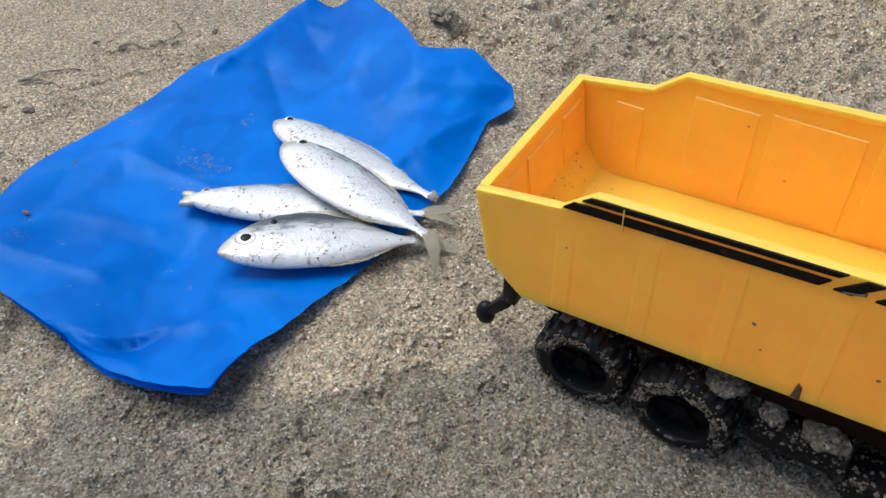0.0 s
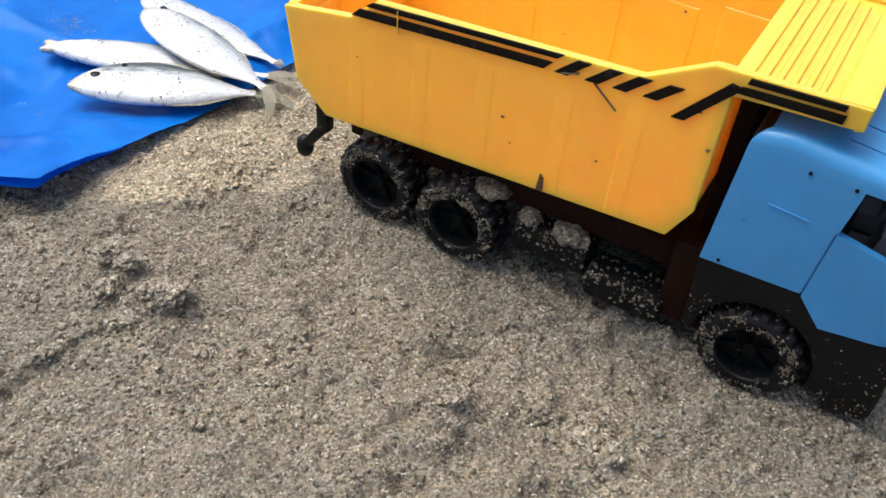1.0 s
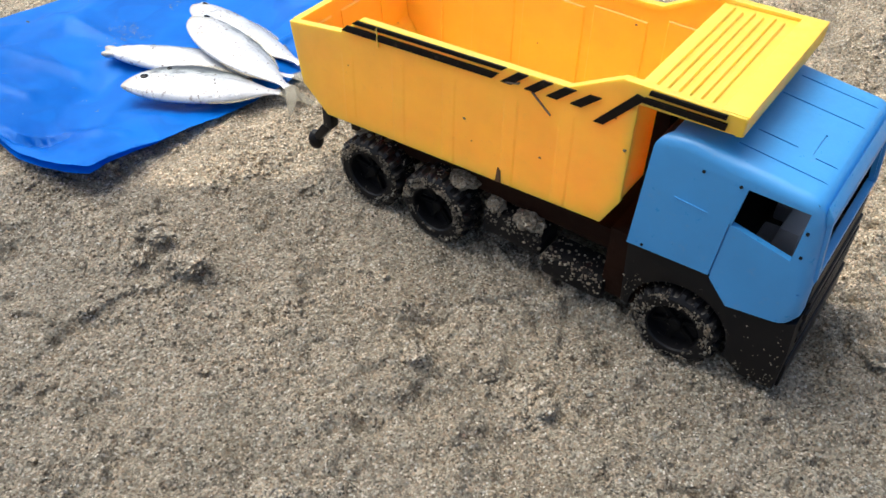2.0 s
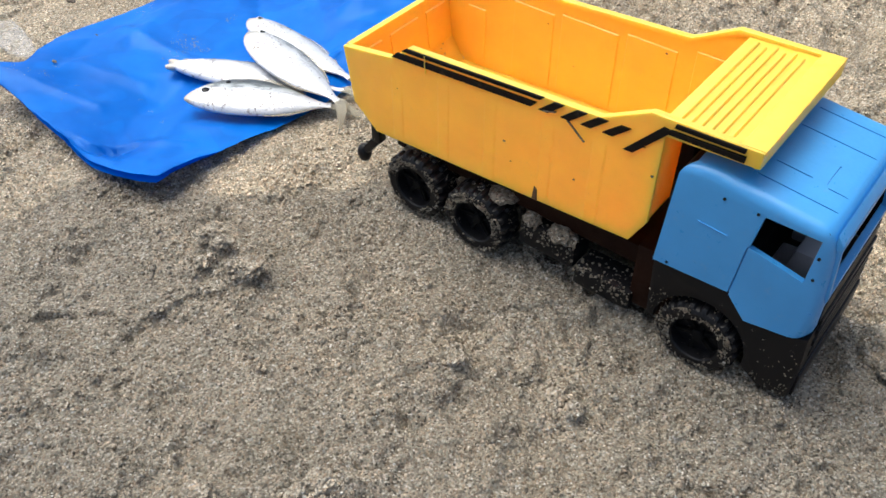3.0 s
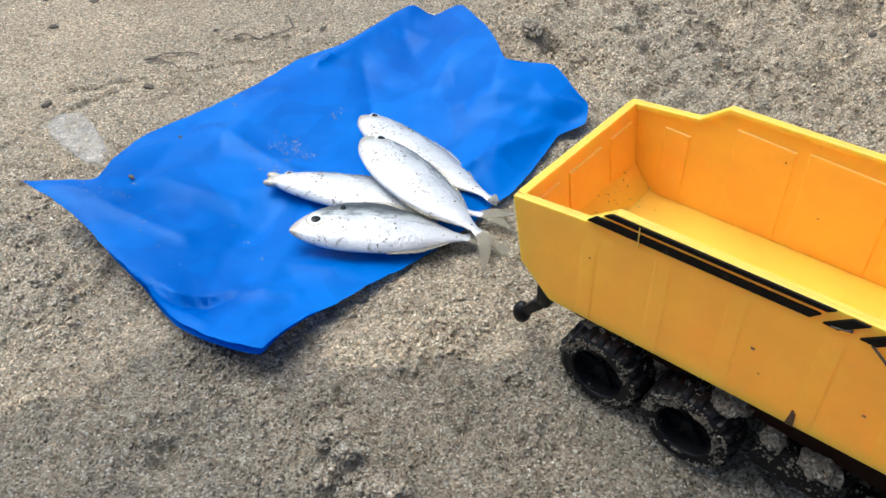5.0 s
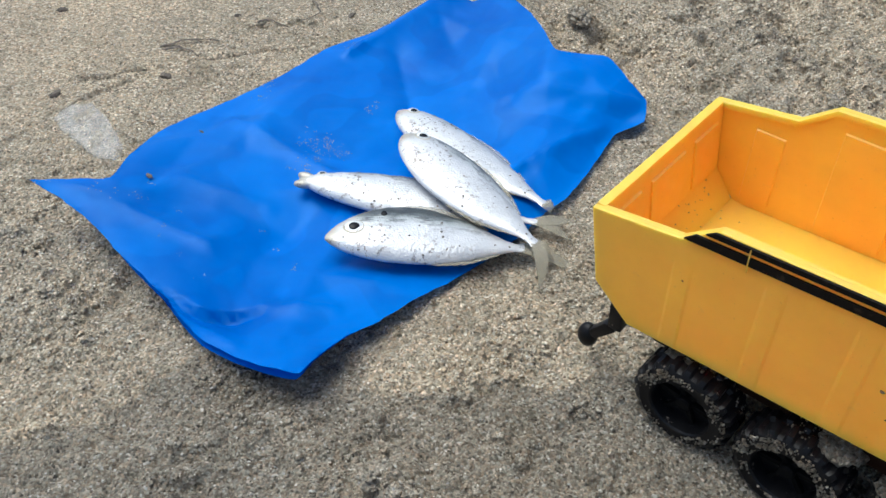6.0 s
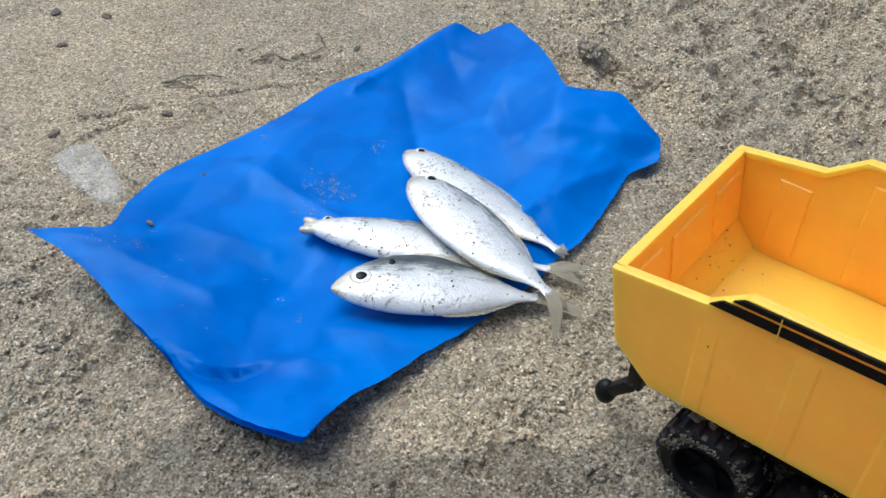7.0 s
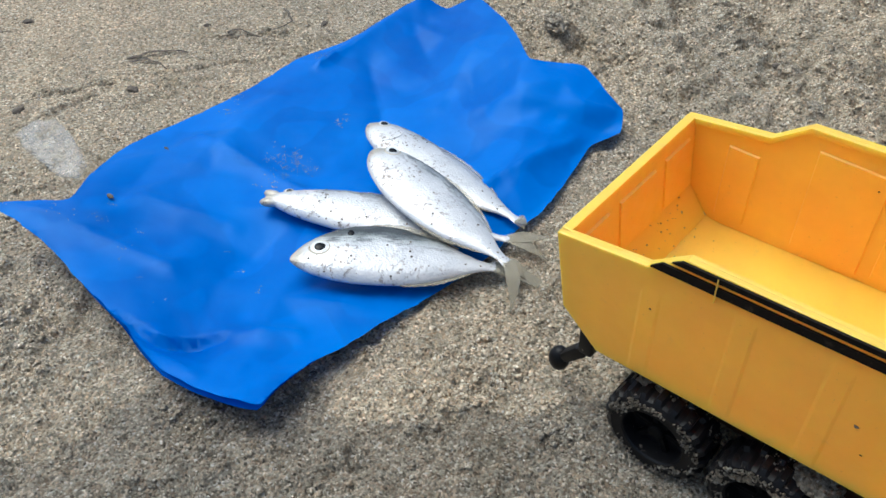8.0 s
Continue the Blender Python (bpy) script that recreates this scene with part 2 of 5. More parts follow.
# ---------------------------------------------------------------- mesh helpers
def finish(name, bm, mat, smooth=35):
    bmesh.ops.recalc_face_normals(bm, faces=bm.faces)
    me = bpy.data.meshes.new(name)
    bm.to_mesh(me)
    bm.free()
    me.materials.append(mat)
    if smooth:
        me.shade_smooth()
        me.set_sharp_from_angle(angle=radians(smooth))
    return me


def part(name, bm, mat, parent, label="", smooth=35):
    ob = new(name, finish(name, bm, mat, smooth))
    ob.parent = parent
    return tagged(ob, label)


def thing(name, m, label, category, group="", kind=""):
    ob = new(name)
    ob.empty_display_size = 0.02
    ob.matrix_world = m
    return tagged(ob, label, category, group, kind)


def add_box(bm, lo, hi, bevel=0.0):
    made = bmesh.ops.create_cube(bm, size=1.0)["verts"]
    for v in made:
        v.co = Vector([lo[i] + (v.co[i] + 0.5) * (hi[i] - lo[i]) for i in range(3)])
    if bevel:
        edges = list({e for v in made for e in v.link_edges})
        bmesh.ops.bevel(bm, geom=edges, offset=bevel, segments=2, affect="EDGES", profile=0.6)
    return bm


def add_prism(bm, outline, w0, w1, bevel=0.0, axis="w"):
    """A solid from an outline in (s, z), reaching from w0 to w1 (axis "s": outline in (w, z), from s0 to s1)."""
    def spot(a, b, w):
        return (a, w, b) if axis == "w" else (w, a, b)
    v0 = [bm.verts.new(spot(a, b, w0)) for a, b in outline]
    v1 = [bm.verts.new(spot(a, b, w1)) for a, b in outline]
    n = len(outline)
    fs = [bm.faces.new(v0), bm.faces.new(v1[::-1])]
    fs += [bm.faces.new((v0[i], v1[i], v1[(i + 1) % n], v0[(i + 1) % n])) for i in range(n)]
    bmesh.ops.recalc_face_normals(bm, faces=fs)
    if bevel:
        edges = list({e for f in fs for e in f.edges})
        bmesh.ops.bevel(bm, geom=edges, offset=bevel, segments=2, affect="EDGES", profile=0.6, clamp_overlap=True)
    return bm


def add_lathe(bm, profile, segments, centre):
    """Turn (radius, w) pairs round the w axis through centre (s, z)."""
    rings = []
    for r, w in profile:
        ring = []
        for i in range(segments):
            a = 2 * math.pi * i / segments
            ring.append(bm.verts.new((centre[0] + r * math.cos(a), w, centre[1] + r * math.sin(a))))
        rings.append(ring)
    for a, b in zip(rings, rings[1:]):
        for i in range(segments):
            j = (i + 1) % segments
            bm.faces.new((a[i], a[j], b[j], b[i]))
    bm.faces.new(rings[0][::-1])
    bm.faces.new(rings[-1])
    return bm


def add_lump(bm, at, size, rng, squash=0.7):
    """A small uneven clod."""
    made = bmesh.ops.create_icosphere(bm, subdivisions=1, radius=1.0)["verts"]
    for v in made:
        k = size * rng.uniform(0.65, 1.2)
        v.co = Vector(at) + Vector((v.co.x * k, v.co.y * k, v.co.z * k * squash))


def baked(ob, cutters, how="DIFFERENCE"):
    """Cut the cutters out of a mesh object for good."""
    for cutter in cutters:
        mod = ob.modifiers.new("cut", "BOOLEAN")
        mod.operation, mod.object, mod.solver = how, cutter, "EXACT"
        deps = bpy.context.evaluated_depsgraph_get()
        deps.update()
        me = bpy.data.meshes.new_from_object(ob.evaluated_get(deps))
        ob.modifiers.remove(mod)
        ob.data = me
        bpy.data.objects.remove(cutter)
    return ob


# ---------------------------------------------------------------- the sand
_rng = np.random.default_rng(7)
_TABLE = _rng.random((256, 256))


def field(x, y, size, seed=0):
    """Smooth random heights, about -1 to 1, with lumps of the given size in metres."""
    u, v = x / size + 37.3 * seed, y / size + 11.9 * seed
    i, j = np.floor(u).astype(int), np.floor(v).astype(int)
    f, g = u - i, v - j
    f, g = f * f * (3 - 2 * f), g * g * (3 - 2 * g)
    at = lambda a, b: _TABLE[a % 256, b % 256]
    return 2 * ((at(i, j) * (1 - f) + at(i + 1, j) * f) * (1 - g) + (at(i, j + 1) * (1 - f) + at(i + 1, j + 1) * f) * g) - 1


def along(x, y, line):
    """Distance from a line of points, and on which side (positive: to its left)."""
    best, side = np.full(np.shape(x), 9.0), np.zeros(np.shape(x))
    for (x0, y0), (x1, y1) in zip(line, line[1:]):
        dx, dy = x1 - x0, y1 - y0
        k = np.clip(((x - x0) * dx + (y - y0) * dy) / (dx * dx + dy * dy), 0, 1)
        d = np.hypot(x - x0 - k * dx, y - y0 - k * dy)
        s = dx * (y - y0) - dy * (x - x0)
        side = np.where(d < best, np.sign(s), side)
        best = np.minimum(best, d)
    return best, side


# broken crust edges: the sand to the left of each line stands higher and is undercut
CRACKS = [
    ([(-0.10, 0.286), (-0.056, 0.305), (-0.038, 0.311), (-0.014, 0.305), (0.010, 0.311), (0.016, 0.329), (0.034, 0.345), (0.052, 0.352), (0.082, 0.364)], 0.0026, 0.05),
    ([(0.253, 0.359), (0.273, 0.366), (0.298, 0.384), (0.330, 0.396)], 0.0022, 0.03),
    ([(-0.43, 0.635), (-0.405, 0.680), (-0.395, 0.710), (-0.368, 0.757), (-0.345, 0.785)], 0.0024, 0.03),
    ([(-0.40, 0.765), (-0.32, 0.812), (-0.265, 0.845), (-0.225, 0.866), (-0.185, 0.876)], 0.0024, 0.03),
    ([(-0.255, 0.905), (-0.235, 0.912), (-0.215, 0.908), (-0.20, 0.935)], 0.0040, 0.03),
    ([(0.17, 0.862), (0.152, 0.872), (0.136, 0.900), (0.118, 0.915)], 0.005, 0.03),
]
# clods and hollows: x, y, height, radius
_r = random.Random(15)
SMALL = [(_r.uniform(-0.1, 0.62), _r.uniform(0.14, 0.5), _r.choice((1, 1, -1)) * _r.uniform(0.0015, 0.0042), _r.uniform(0.005, 0.012)) for _ in range(110)]
MOUNDS = [
    (0.028, 0.398, 0.009, 0.016), (0.045, 0.386, 0.007, 0.014), (0.073, 0.371, 0.008, 0.017), (0.026, 0.368, 0.005, 0.013),
    (0.055, 0.362, 0.004, 0.012), (0.207, 0.328, 0.004, 0.012), (0.264, 0.311, 0.004, 0.013), (0.344, 0.297, 0.005, 0.014),
    (0.358, 0.283, 0.005, 0.012), (0.215, 0.256, 0.003, 0.012), (0.194, 0.184, 0.008, 0.016), (0.180, 0.171, 0.007, 0.015),
    (0.57, 0.335, 0.006, 0.016), (0.582, 0.385, -0.006, 0.013), (0.600, 0.372, 0.005, 0.018),
    (0.087, 0.968, -0.018, 0.016), (0.040, 0.972, -0.012, 0.013), (0.064, 0.976, 0.010, 0.016), (0.063, 1.072, -0.008, 0.02),
    (0.104, 1.074, -0.010, 0.016), (0.148, 1.060, -0.010, 0.018), (0.184, 1.063, -0.012, 0.016), (0.25, 1.066, -0.009, 0.018),
    (0.328, 1.18, -0.012, 0.025), (0.239, 1.13, -0.010, 0.02), (0.222, 0.910, -0.006, 0.014), (0.323, 0.876, -0.008, 0.016),
    (0.31, 0.888, 0.006, 0.018), (0.187, 0.915, 0.004, 0.015), (-0.33, 0.545, 0.005, 0.016), (-0.282, 0.515, 0.004, 0.018),
    (-0.188, 0.520, 0.005, 0.014), (-0.337, 0.700, -0.005, 0.012), (0.113, 0.162, 0.005, 0.018), (-0.009, 0.25, 0.004, 0.013),
    (-0.385, 0.545, 0.009, 0.022), (0.13, 0.50, 0.004, 0.02), (0.108, 0.515, -0.004, 0.014), (0.45, 0.90, 0.008, 0.03),
    (0.50, 0.80, -0.007, 0.022), (0.55, 0.70, 0.006, 0.022), (0.60, 0.60, -0.006, 0.02), (0.62, 0.50, 0.006, 0.02),
]


def sand_height(x, y):
    x, y = np.asarray(x, float), np.asarray(y, float)
    near = 1 / (1 + np.exp(-(1.25 - np.hypot(x - 0.1, y - 0.65)) * 9))
    rough = np.clip((x * 0.9 + (y - 0.75) * 0.6) * 3.0, 0, 1)
    calm = 1 / (1 + np.exp(-((y - 0.84) - 0.1 - 1.4 * (x + 0.15)) * 14)) * np.clip((y - 0.5) * 4, 0, 1)
    lively = (1 - 0.75 * calm)
    h = 0.010 * field(x, y, 0.55, 1) * np.clip(np.hypot(x - 0.1, y - 0.5) - 0.25, 0, 1)
    h = h + 0.0030 * field(x, y, 0.085, 2) * lively
    lumps = np.clip(field(x, y, 0.050, 9), -0.2, 1)
    h = h + 1.25 * near * lively * (0.0042 * field(x, y, 0.030, 3) * (0.5 + lumps) + (0.0034 + 0.0045 * lumps) * field(x, y, 0.0125, 4) * np.abs(field(x, y, 0.037, 17)) ** 0.7 + (0.0017 + 0.0022 * lumps) * field(x, y, 0.0065, 5))
    h = h + 1.0 * near * rough * (0.013 * np.abs(field(x, y, 0.034, 6)) * field(x, y, 0.09, 10) + 0.007 * field(x, y, 0.022, 7) + 0.004 * field(x, y, 0.0105, 8))
    pit = np.clip(field(x, y, 0.017, 61) + 0.55 * field(x, y, 0.0075, 62) - 0.50, 0, 1) * np.clip(0.55 + field(x, y, 0.075, 63), 0.08, 1.3)
    h = h - near * lively * (0.009 + 0.009 * rough) * pit
    for line, high, reach in CRACKS:
        d, side = along(x + 0.004 * field(x, y, 0.018, 11), y + 0.004 * field(x, y, 0.018, 12), line)
        up = np.clip(d / 0.0018, 0, 1) * np.exp(-d / reach)
        broken = np.clip((1.6 if line[0][1] < 0.5 else 0.75) + 1.6 * field(x, y, 0.022, 51), 0.1, 1.25)
        h = h + broken * np.where(side > 0, 1.25 * high * up * (0.6 + 0.8 * np.abs(field(x, y, 0.03, 16))), -0.4 * high * np.exp(-(d / 0.0024) ** 2) - 0.25 * high * np.exp(-d / 0.012))
    for mx, my, high, r in MOUNDS + SMALL:
        d = np.hypot(x - mx, y - my) / r
        h = h + 1.15 * high * np.exp(-d * d * 1.2) * (1 + 0.5 * field(x, y, 0.0085, 13) * (d < 3))
    return h


TRUCK_AT, TRUCK_YAW = (0.1245, 0.5215), -27.3
TRUCK = pose(*TRUCK_AT, 0, 0, 0, TRUCK_YAW)
WHEELS = (0.080, 0.148, 0.360)
AXLE_UP = (0.0340, 0.0305, 0.0292)


def flattened(x, y, h):
    """The sand is pressed flat under the wheels and under the sheet's middle."""
    a = radians(TRUCK_YAW)
    s = (x - TRUCK_AT[0]) * math.cos(a) + (y - TRUCK_AT[1]) * math.sin(a)
    w = -(x - TRUCK_AT[0]) * math.sin(a) + (y - TRUCK_AT[1]) * math.cos(a)
    for ws, wz in zip(WHEELS, AXLE_UP):
        for ww in (0.009, 0.129):
            k = np.exp(-(((s - ws) / 0.022) ** 2 + ((w - ww) / 0.02) ** 2))
            h = h * (1 - k) + (wz - 0.0302) * k
            h = h + 0.003 * np.exp(-(((np.abs(s - ws) - 0.03) / 0.012) ** 2 + ((w - ww) / 0.016) ** 2)) * (1 + field(x, y, 0.01, 14))
    k = np.exp(-(((x + 0.03) / 0.13) ** 4 + ((y - 0.69) / 0.15) ** 4))
    return h * (1 - 0.7 * k) - 0.001 * k


def ground_at(x, y):
    return float(flattened(np.array([x]), np.array([y]), sand_height(np.array([x]), np.array([y])))[0])


def stretched(spans, far):
    """Grid lines: spans of (start, step), then ever wider steps out to far."""
    mid = np.concatenate([np.arange(a, c - step * 0.4, step) for (a, step), (c, _) in zip(spans, spans[1:])] + [[spans[-1][0]]])
    out, d = [], 0.0026
    while not out or out[-1] < far:
        d *= 1.17
        out.append((out[-1] if out else 0) + d)
    out = np.array(out)
    return np.concatenate([(mid[0] - out)[::-1], mid, mid[-1] + out])


gx, gy = stretched(((-0.62, 0.0030), (-0.14, 0.0014), (0.62, 0.0028), (0.78, 0)), 60), stretched(((0.08, 0.0014), (0.55, 0.0025), (1.30, 0)), 60)
X, Y = np.meshgrid(gx, gy)
Z = flattened(X, Y, sand_height(X, Y))
nx, ny = len(gx), len(gy)
idx = np.arange(nx * ny).reshape(ny, nx)
quads = np.stack([idx[:-1, :-1], idx[:-1, 1:], idx[1:, 1:], idx[1:, :-1]], -1).reshape(-1, 4)


def mesh_from(name, co, faces, mat, smooth=True):
    """A mesh from numpy arrays of corners and equal faces."""
    me = bpy.data.meshes.new(name)
    k = faces.shape[1]
    me.vertices.add(len(co))
    me.vertices.foreach_set("co", np.asarray(co, np.float32).ravel())
    me.loops.add(faces.size)
    me.loops.foreach_set("vertex_index", faces.astype(np.int32).ravel())
    me.polygons.add(len(faces))
    me.polygons.foreach_set("loop_start", np.arange(0, faces.size, k, dtype=np.int32))
    me.update(calc_edges=True)
    me.materials.append(mat)
    if smooth:
        me.shade_smooth()
    return me


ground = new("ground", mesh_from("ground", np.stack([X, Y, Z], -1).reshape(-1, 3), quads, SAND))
tagged(ground, "damp beige beach sand, coarse, clumped and cracked", "sand", kind="structure")

# ---------------------------------------------------------------- the toy dump truck
truck = thing("toy_dump_truck", TRUCK, "yellow and blue plastic toy dump truck with sandy wheels", "toy truck")

WIDE = 0.142
RIM = [(0.0, 0.148), (0.055, 0.157), (0.075, 0.1735), (0.252, 0.185), (0.288, 0.205), (0.367, 0.208)]
LOW = [(0.367, 0.195), (0.301, 0.191), (0.301, 0.112), (0.289, 0.088), (0.033, 0.072), (0.008, 0.094)]


def rim_z(s):
    return float(np.interp(s, [p[0] for p in RIM], [p[1] for p in RIM]))


def low_z(s):
    return float(np.interp(s, [0.0, 0.008, 0.033, 0.289, 0.301], [0.12, 0.094, 0.072, 0.088, 0.112]))


def prism_part(name, outline, w0, w1, mat, parent, bevel=0.0, label="", smooth=35):
    return part(name, add_prism(bmesh.new(), outline, w0, w1, bevel), mat, parent, label, smooth)


def moulded(body, pieces):
    """Join closed pieces to a plastic moulding, so that light passes through them as through one wall."""
    return baked(body, pieces, "UNION")


def block(points):
    bm = bmesh.new()
    made = [bm.verts.new(p) for p in points]
    bmesh.ops.convex_hull(bm, input=made)
    ob = new("piece", finish("piece", bm, YELLOW, 0))
    ob.parent = truck
    return ob


def bed_side(w0, w1, out):
    """One side wall with ribs outside (towards out), raised panels and a lip inside."""
    wall = prism_part("bed_side", RIM + LOW, w0, w1, YELLOW, truck, 0.0009, "yellow plastic side of the dump bed")
    face = w0 if out < 0 else w1
    pieces = []
    for s in (0.060, 0.110, 0.157, 0.210, 0.254):
        top, low = rim_z(s) - 0.021, low_z(s) + 0.0015
        rib = []
        for ds, depth in ((-0.0080, -0.0004), (-0.0045, 0.0004), (0.0045, 0.0004), (0.0080, -0.0004)):
            rib += [(s + ds, face + out * depth, low), (s + ds, face + out * depth, top - 0.004), (s + ds * 0.8, face - out * 0.0004, top + 0.006)]
        pieces.append(block(rib))
    inner = w1 if out < 0 else w0
    for a, b_ in ((0.030, 0.052), (0.082, 0.126), (0.132, 0.190), (0.196, 0.244), (0.258, 0.292)):
        top, foot = min(rim_z(a), rim_z(b_)) - 0.013, 0.083 + 0.05 * max(0, b_ - 0.09)
        plate = []
        for depth, shrink in ((-0.0010, 0.0), (0.0010, 0.0016)):
            w = inner - out * depth
            plate += [(a + shrink, w, foot + shrink), (b_ - shrink, w, foot + shrink), (b_ - shrink, w, top - shrink), (a + shrink, w, top - shrink)]
        pieces.append(block(plate))
    moulded(wall, pieces)
    wall.data.shade_smooth()
    wall.data.set_sharp_from_angle(angle=radians(5))
    lip0, lip1 = sorted((inner + out * 0.0004, inner - out * 0.0022))
    strip_low = [(a, z - 0.0045) for a, z in RIM]
    prism_part("lip", [(a, z - 0.0002) for a, z in RIM] + strip_low[::-1], lip0, lip1, YELLOW, wall, 0.0004)
    return wall


prism_part("bed_floor", [(0.026, 0.0745), (0.034, 0.0738), (0.288, 0.0895), (0.2985, 0.112), (0.297, 0.116), (0.286, 0.0925), (0.036, 0.0768), (0.026, 0.0778)], 0.0035, WIDE - 0.0035, YELLOW, truck, 0, "yellow plastic floor of the dump bed")
bed = bed_side(0.0, 0.004, -1)
far_side = bed_side(WIDE - 0.004, WIDE, 1)

gate = prism_part("tailgate", [(0.0003, 0.149), (0.0062, 0.149), (0.0115, 0.098), (0.0265, 0.0777), (0.0262, 0.0748), (0.0085, 0.0945)], 0.0042, WIDE - 0.0042, YELLOW, truck, 0.0006)
moulded(gate, [block([(q, w, z) for w in (a, b_) for q, z in ((0.0095, 0.101), (0.0125, 0.101), (0.0088, 0.137), (0.0058, 0.139))])
               for a, b_ in ((0.012, 0.040), (0.052, 0.090), (0.102, 0.130))])
gate.data.shade_smooth()
gate.data.set_sharp_from_angle(angle=radians(5))

prism_part("front_wall", [(0.2965, 0.113), (0.3005, 0.113), (0.3005, 0.199), (0.2965, 0.199)], 0.0042, WIDE - 0.0042, YELLOW, truck, 0.0006)
canopy = prism_part("canopy", [(0.297, 0.1985), (0.3665, 0.2015), (0.3665, 0.2055), (0.297, 0.2022)], 0.0042, WIDE - 0.0042, YELLOW, truck, 0.0004, "ribbed yellow canopy over the cab")
for k in range(6):
    s = 0.303 + 0.0072 * k
    z = 0.2022 + (s - 0.297) * 0.0474
    end = WIDE - 0.012 - 0.004 * (k % 2)
    prism_part("rib", [(s, z - 0.0006), (s + 0.0046, z - 0.0004), (s + 0.0036, z + 0.0020), (s + 0.001, z + 0.0018)], 0.0042, end, YELLOW, canopy, 0.0005)
prism_part("lip", [(0.3495, 0.2042), (0.3625, 0.2050), (0.3625, 0.1930), (0.3672, 0.1945), (0.3676, 0.2088), (0.351, 0.2080)], 0.0012, WIDE - 0.0012, YELLOW, canopy, 0.0007)


def stripe(corners):
    bm = bmesh.new()
    add_prism(bm, corners, -0.0017, -0.0002)
    part("stripe", bm, DECAL, bed, "black printed stripe", 0)


def sloped(s):
    return 0.1592 + (s - 0.057) * 0.0735


def band(s0, s1, lo, hi, slant=0.0):
    stripe([(s0, sloped(s0) + lo), (s1 - slant * 0.3, sloped(s1) + lo), (s1 + slant * 0.5, sloped(s1) + hi), (s0 + slant, sloped(s0 + slant) + hi)])


band(0.057, 0.196, 0.0005, 0.0058, 0.006)
band(0.068, 0.203, 0.0088, 0.0122, 0.005)
for s in (0.201, 0.220, 0.237, 0.255):
    stripe([(s, sloped(s) + 0.0005), (s + 0.0085, sloped(s) + 0.0008), (s + 0.0215, sloped(s) + 0.0125), (s + 0.013, sloped(s) + 0.0120)])
stripe([(0.273, 0.168), (0.2805, 0.1685), (0.306, 0.1975), (0.299, 0.1985)])
stripe([(0.303, 0.1945), (0.3565, 0.1965), (0.357, 0.2012), (0.3045, 0.1985)])
stripe([(0.3065, 0.2012), (0.3555, 0.2035), (0.356, 0.2068), (0.3075, 0.2045)])

for outline in ([(0.0925, 0.1575), (0.0932, 0.1575), (0.0928, 0.1735), (0.0921, 0.1735)], [(0.226, 0.1715), (0.2263, 0.1718), (0.242, 0.1592), (0.2418, 0.1590)], [(0.205, 0.1705), (0.2052, 0.1715), (0.216, 0.1745), (0.216, 0.1735)]):
    prism_part("scratch", outline, -0.0021, -0.0003, YELLOW if outline[0][0] < 0.1 else DEBRIS_AND_SHADE, bed, 0, "", 0)

# mud spots on the bed
rng = random.Random(4)
for s, w, z, r in ((0.172, -0.0006, 0.127, 0.0016), (0.237, -0.0006, 0.121, 0.0013), (0.298, -0.0006, 0.155, 0.0016), (0.288, -0.0004, 0.176, 0.0010),
                   (0.234, WIDE - 0.0046, 0.163, 0.0020), (0.062, -0.0018, 0.131, 0.0009), (0.179, -0.0004, 0.110, 0.0008),
                   (0.150, WIDE - 0.0046, 0.118, 0.0014), (0.120, WIDE - 0.0052, 0.150, 0.0010)):
    bm = bmesh.new()
    add_lump(bm, (0, 0, 0), r, rng)
    ob = part("mud_spot", bm, RUST if r < 0.0012 else DEBRIS_AND_SHADE, bed if w < 0.05 else far_side)
    ob.matrix_local = pose(s, w, z) @ Matrix.Diagonal((1, 0.45, 1.2, 1))
bm = bmesh.new()
add_prism(bm, [(0.2015, 0.0835), (0.2065, 0.0838), (0.2058, 0.0945), (0.2030, 0.0965)], -0.0012, 0.001, 0.0004)
part("mud_spot", bm, RUST, bed)
rng = random.Random(12)
bm = bmesh.new()


def bed_top(s):
    return float(np.interp(s, [0.0115, 0.0265, 0.286], [0.098, 0.0780, 0.0927]))


for i in range(70):
    w = rng.uniform(0.02, 0.125)
    s = 0.012 + abs(rng.gauss(0, 0.011))
    add_lump(bm, (s, w, bed_top(s)), rng.uniform(0.0003, 0.0008), rng, 0.6)
tagged(part("sand_specks", bm, CRUST, bed), kind="stuff")

# cab: a hollow shell with windows and grooves cut into it
CAB = [(0.313, 0.086), (0.372, 0.089), (0.389, 0.070), (0.43, 0.077), (0.4337, 0.084), (0.433, 0.112), (0.4281, 0.160), (0.4221, 0.1745), (0.335, 0.183), (0.318, 0.178)]
bm = bmesh.new()
add_prism(bm, CAB, -0.004, 0.134)
long_edges = [e for e in bm.edges if abs(e.verts[0].co.y - e.verts[1].co.y) < 1e-6 and min(v.co.z for v in e.verts) > 0.155]
across = [e for e in bm.edges if abs(e.verts[0].co.y - e.verts[1].co.y) > 0.1 and e.verts[0].co.z > 0.155]
front = [e for e in bm.edges if abs(e.verts[0].co.y - e.verts[1].co.y) < 1e-6 and min(v.co.x for v in e.verts) > 0.4274 and min(v.co.z for v in e.verts) < 0.155]
bmesh.ops.bevel(bm, geom=long_edges + across + front, offset=0.0085, segments=4, affect="EDGES", profile=0.5, clamp_overlap=True)
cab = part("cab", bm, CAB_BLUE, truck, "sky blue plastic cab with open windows")


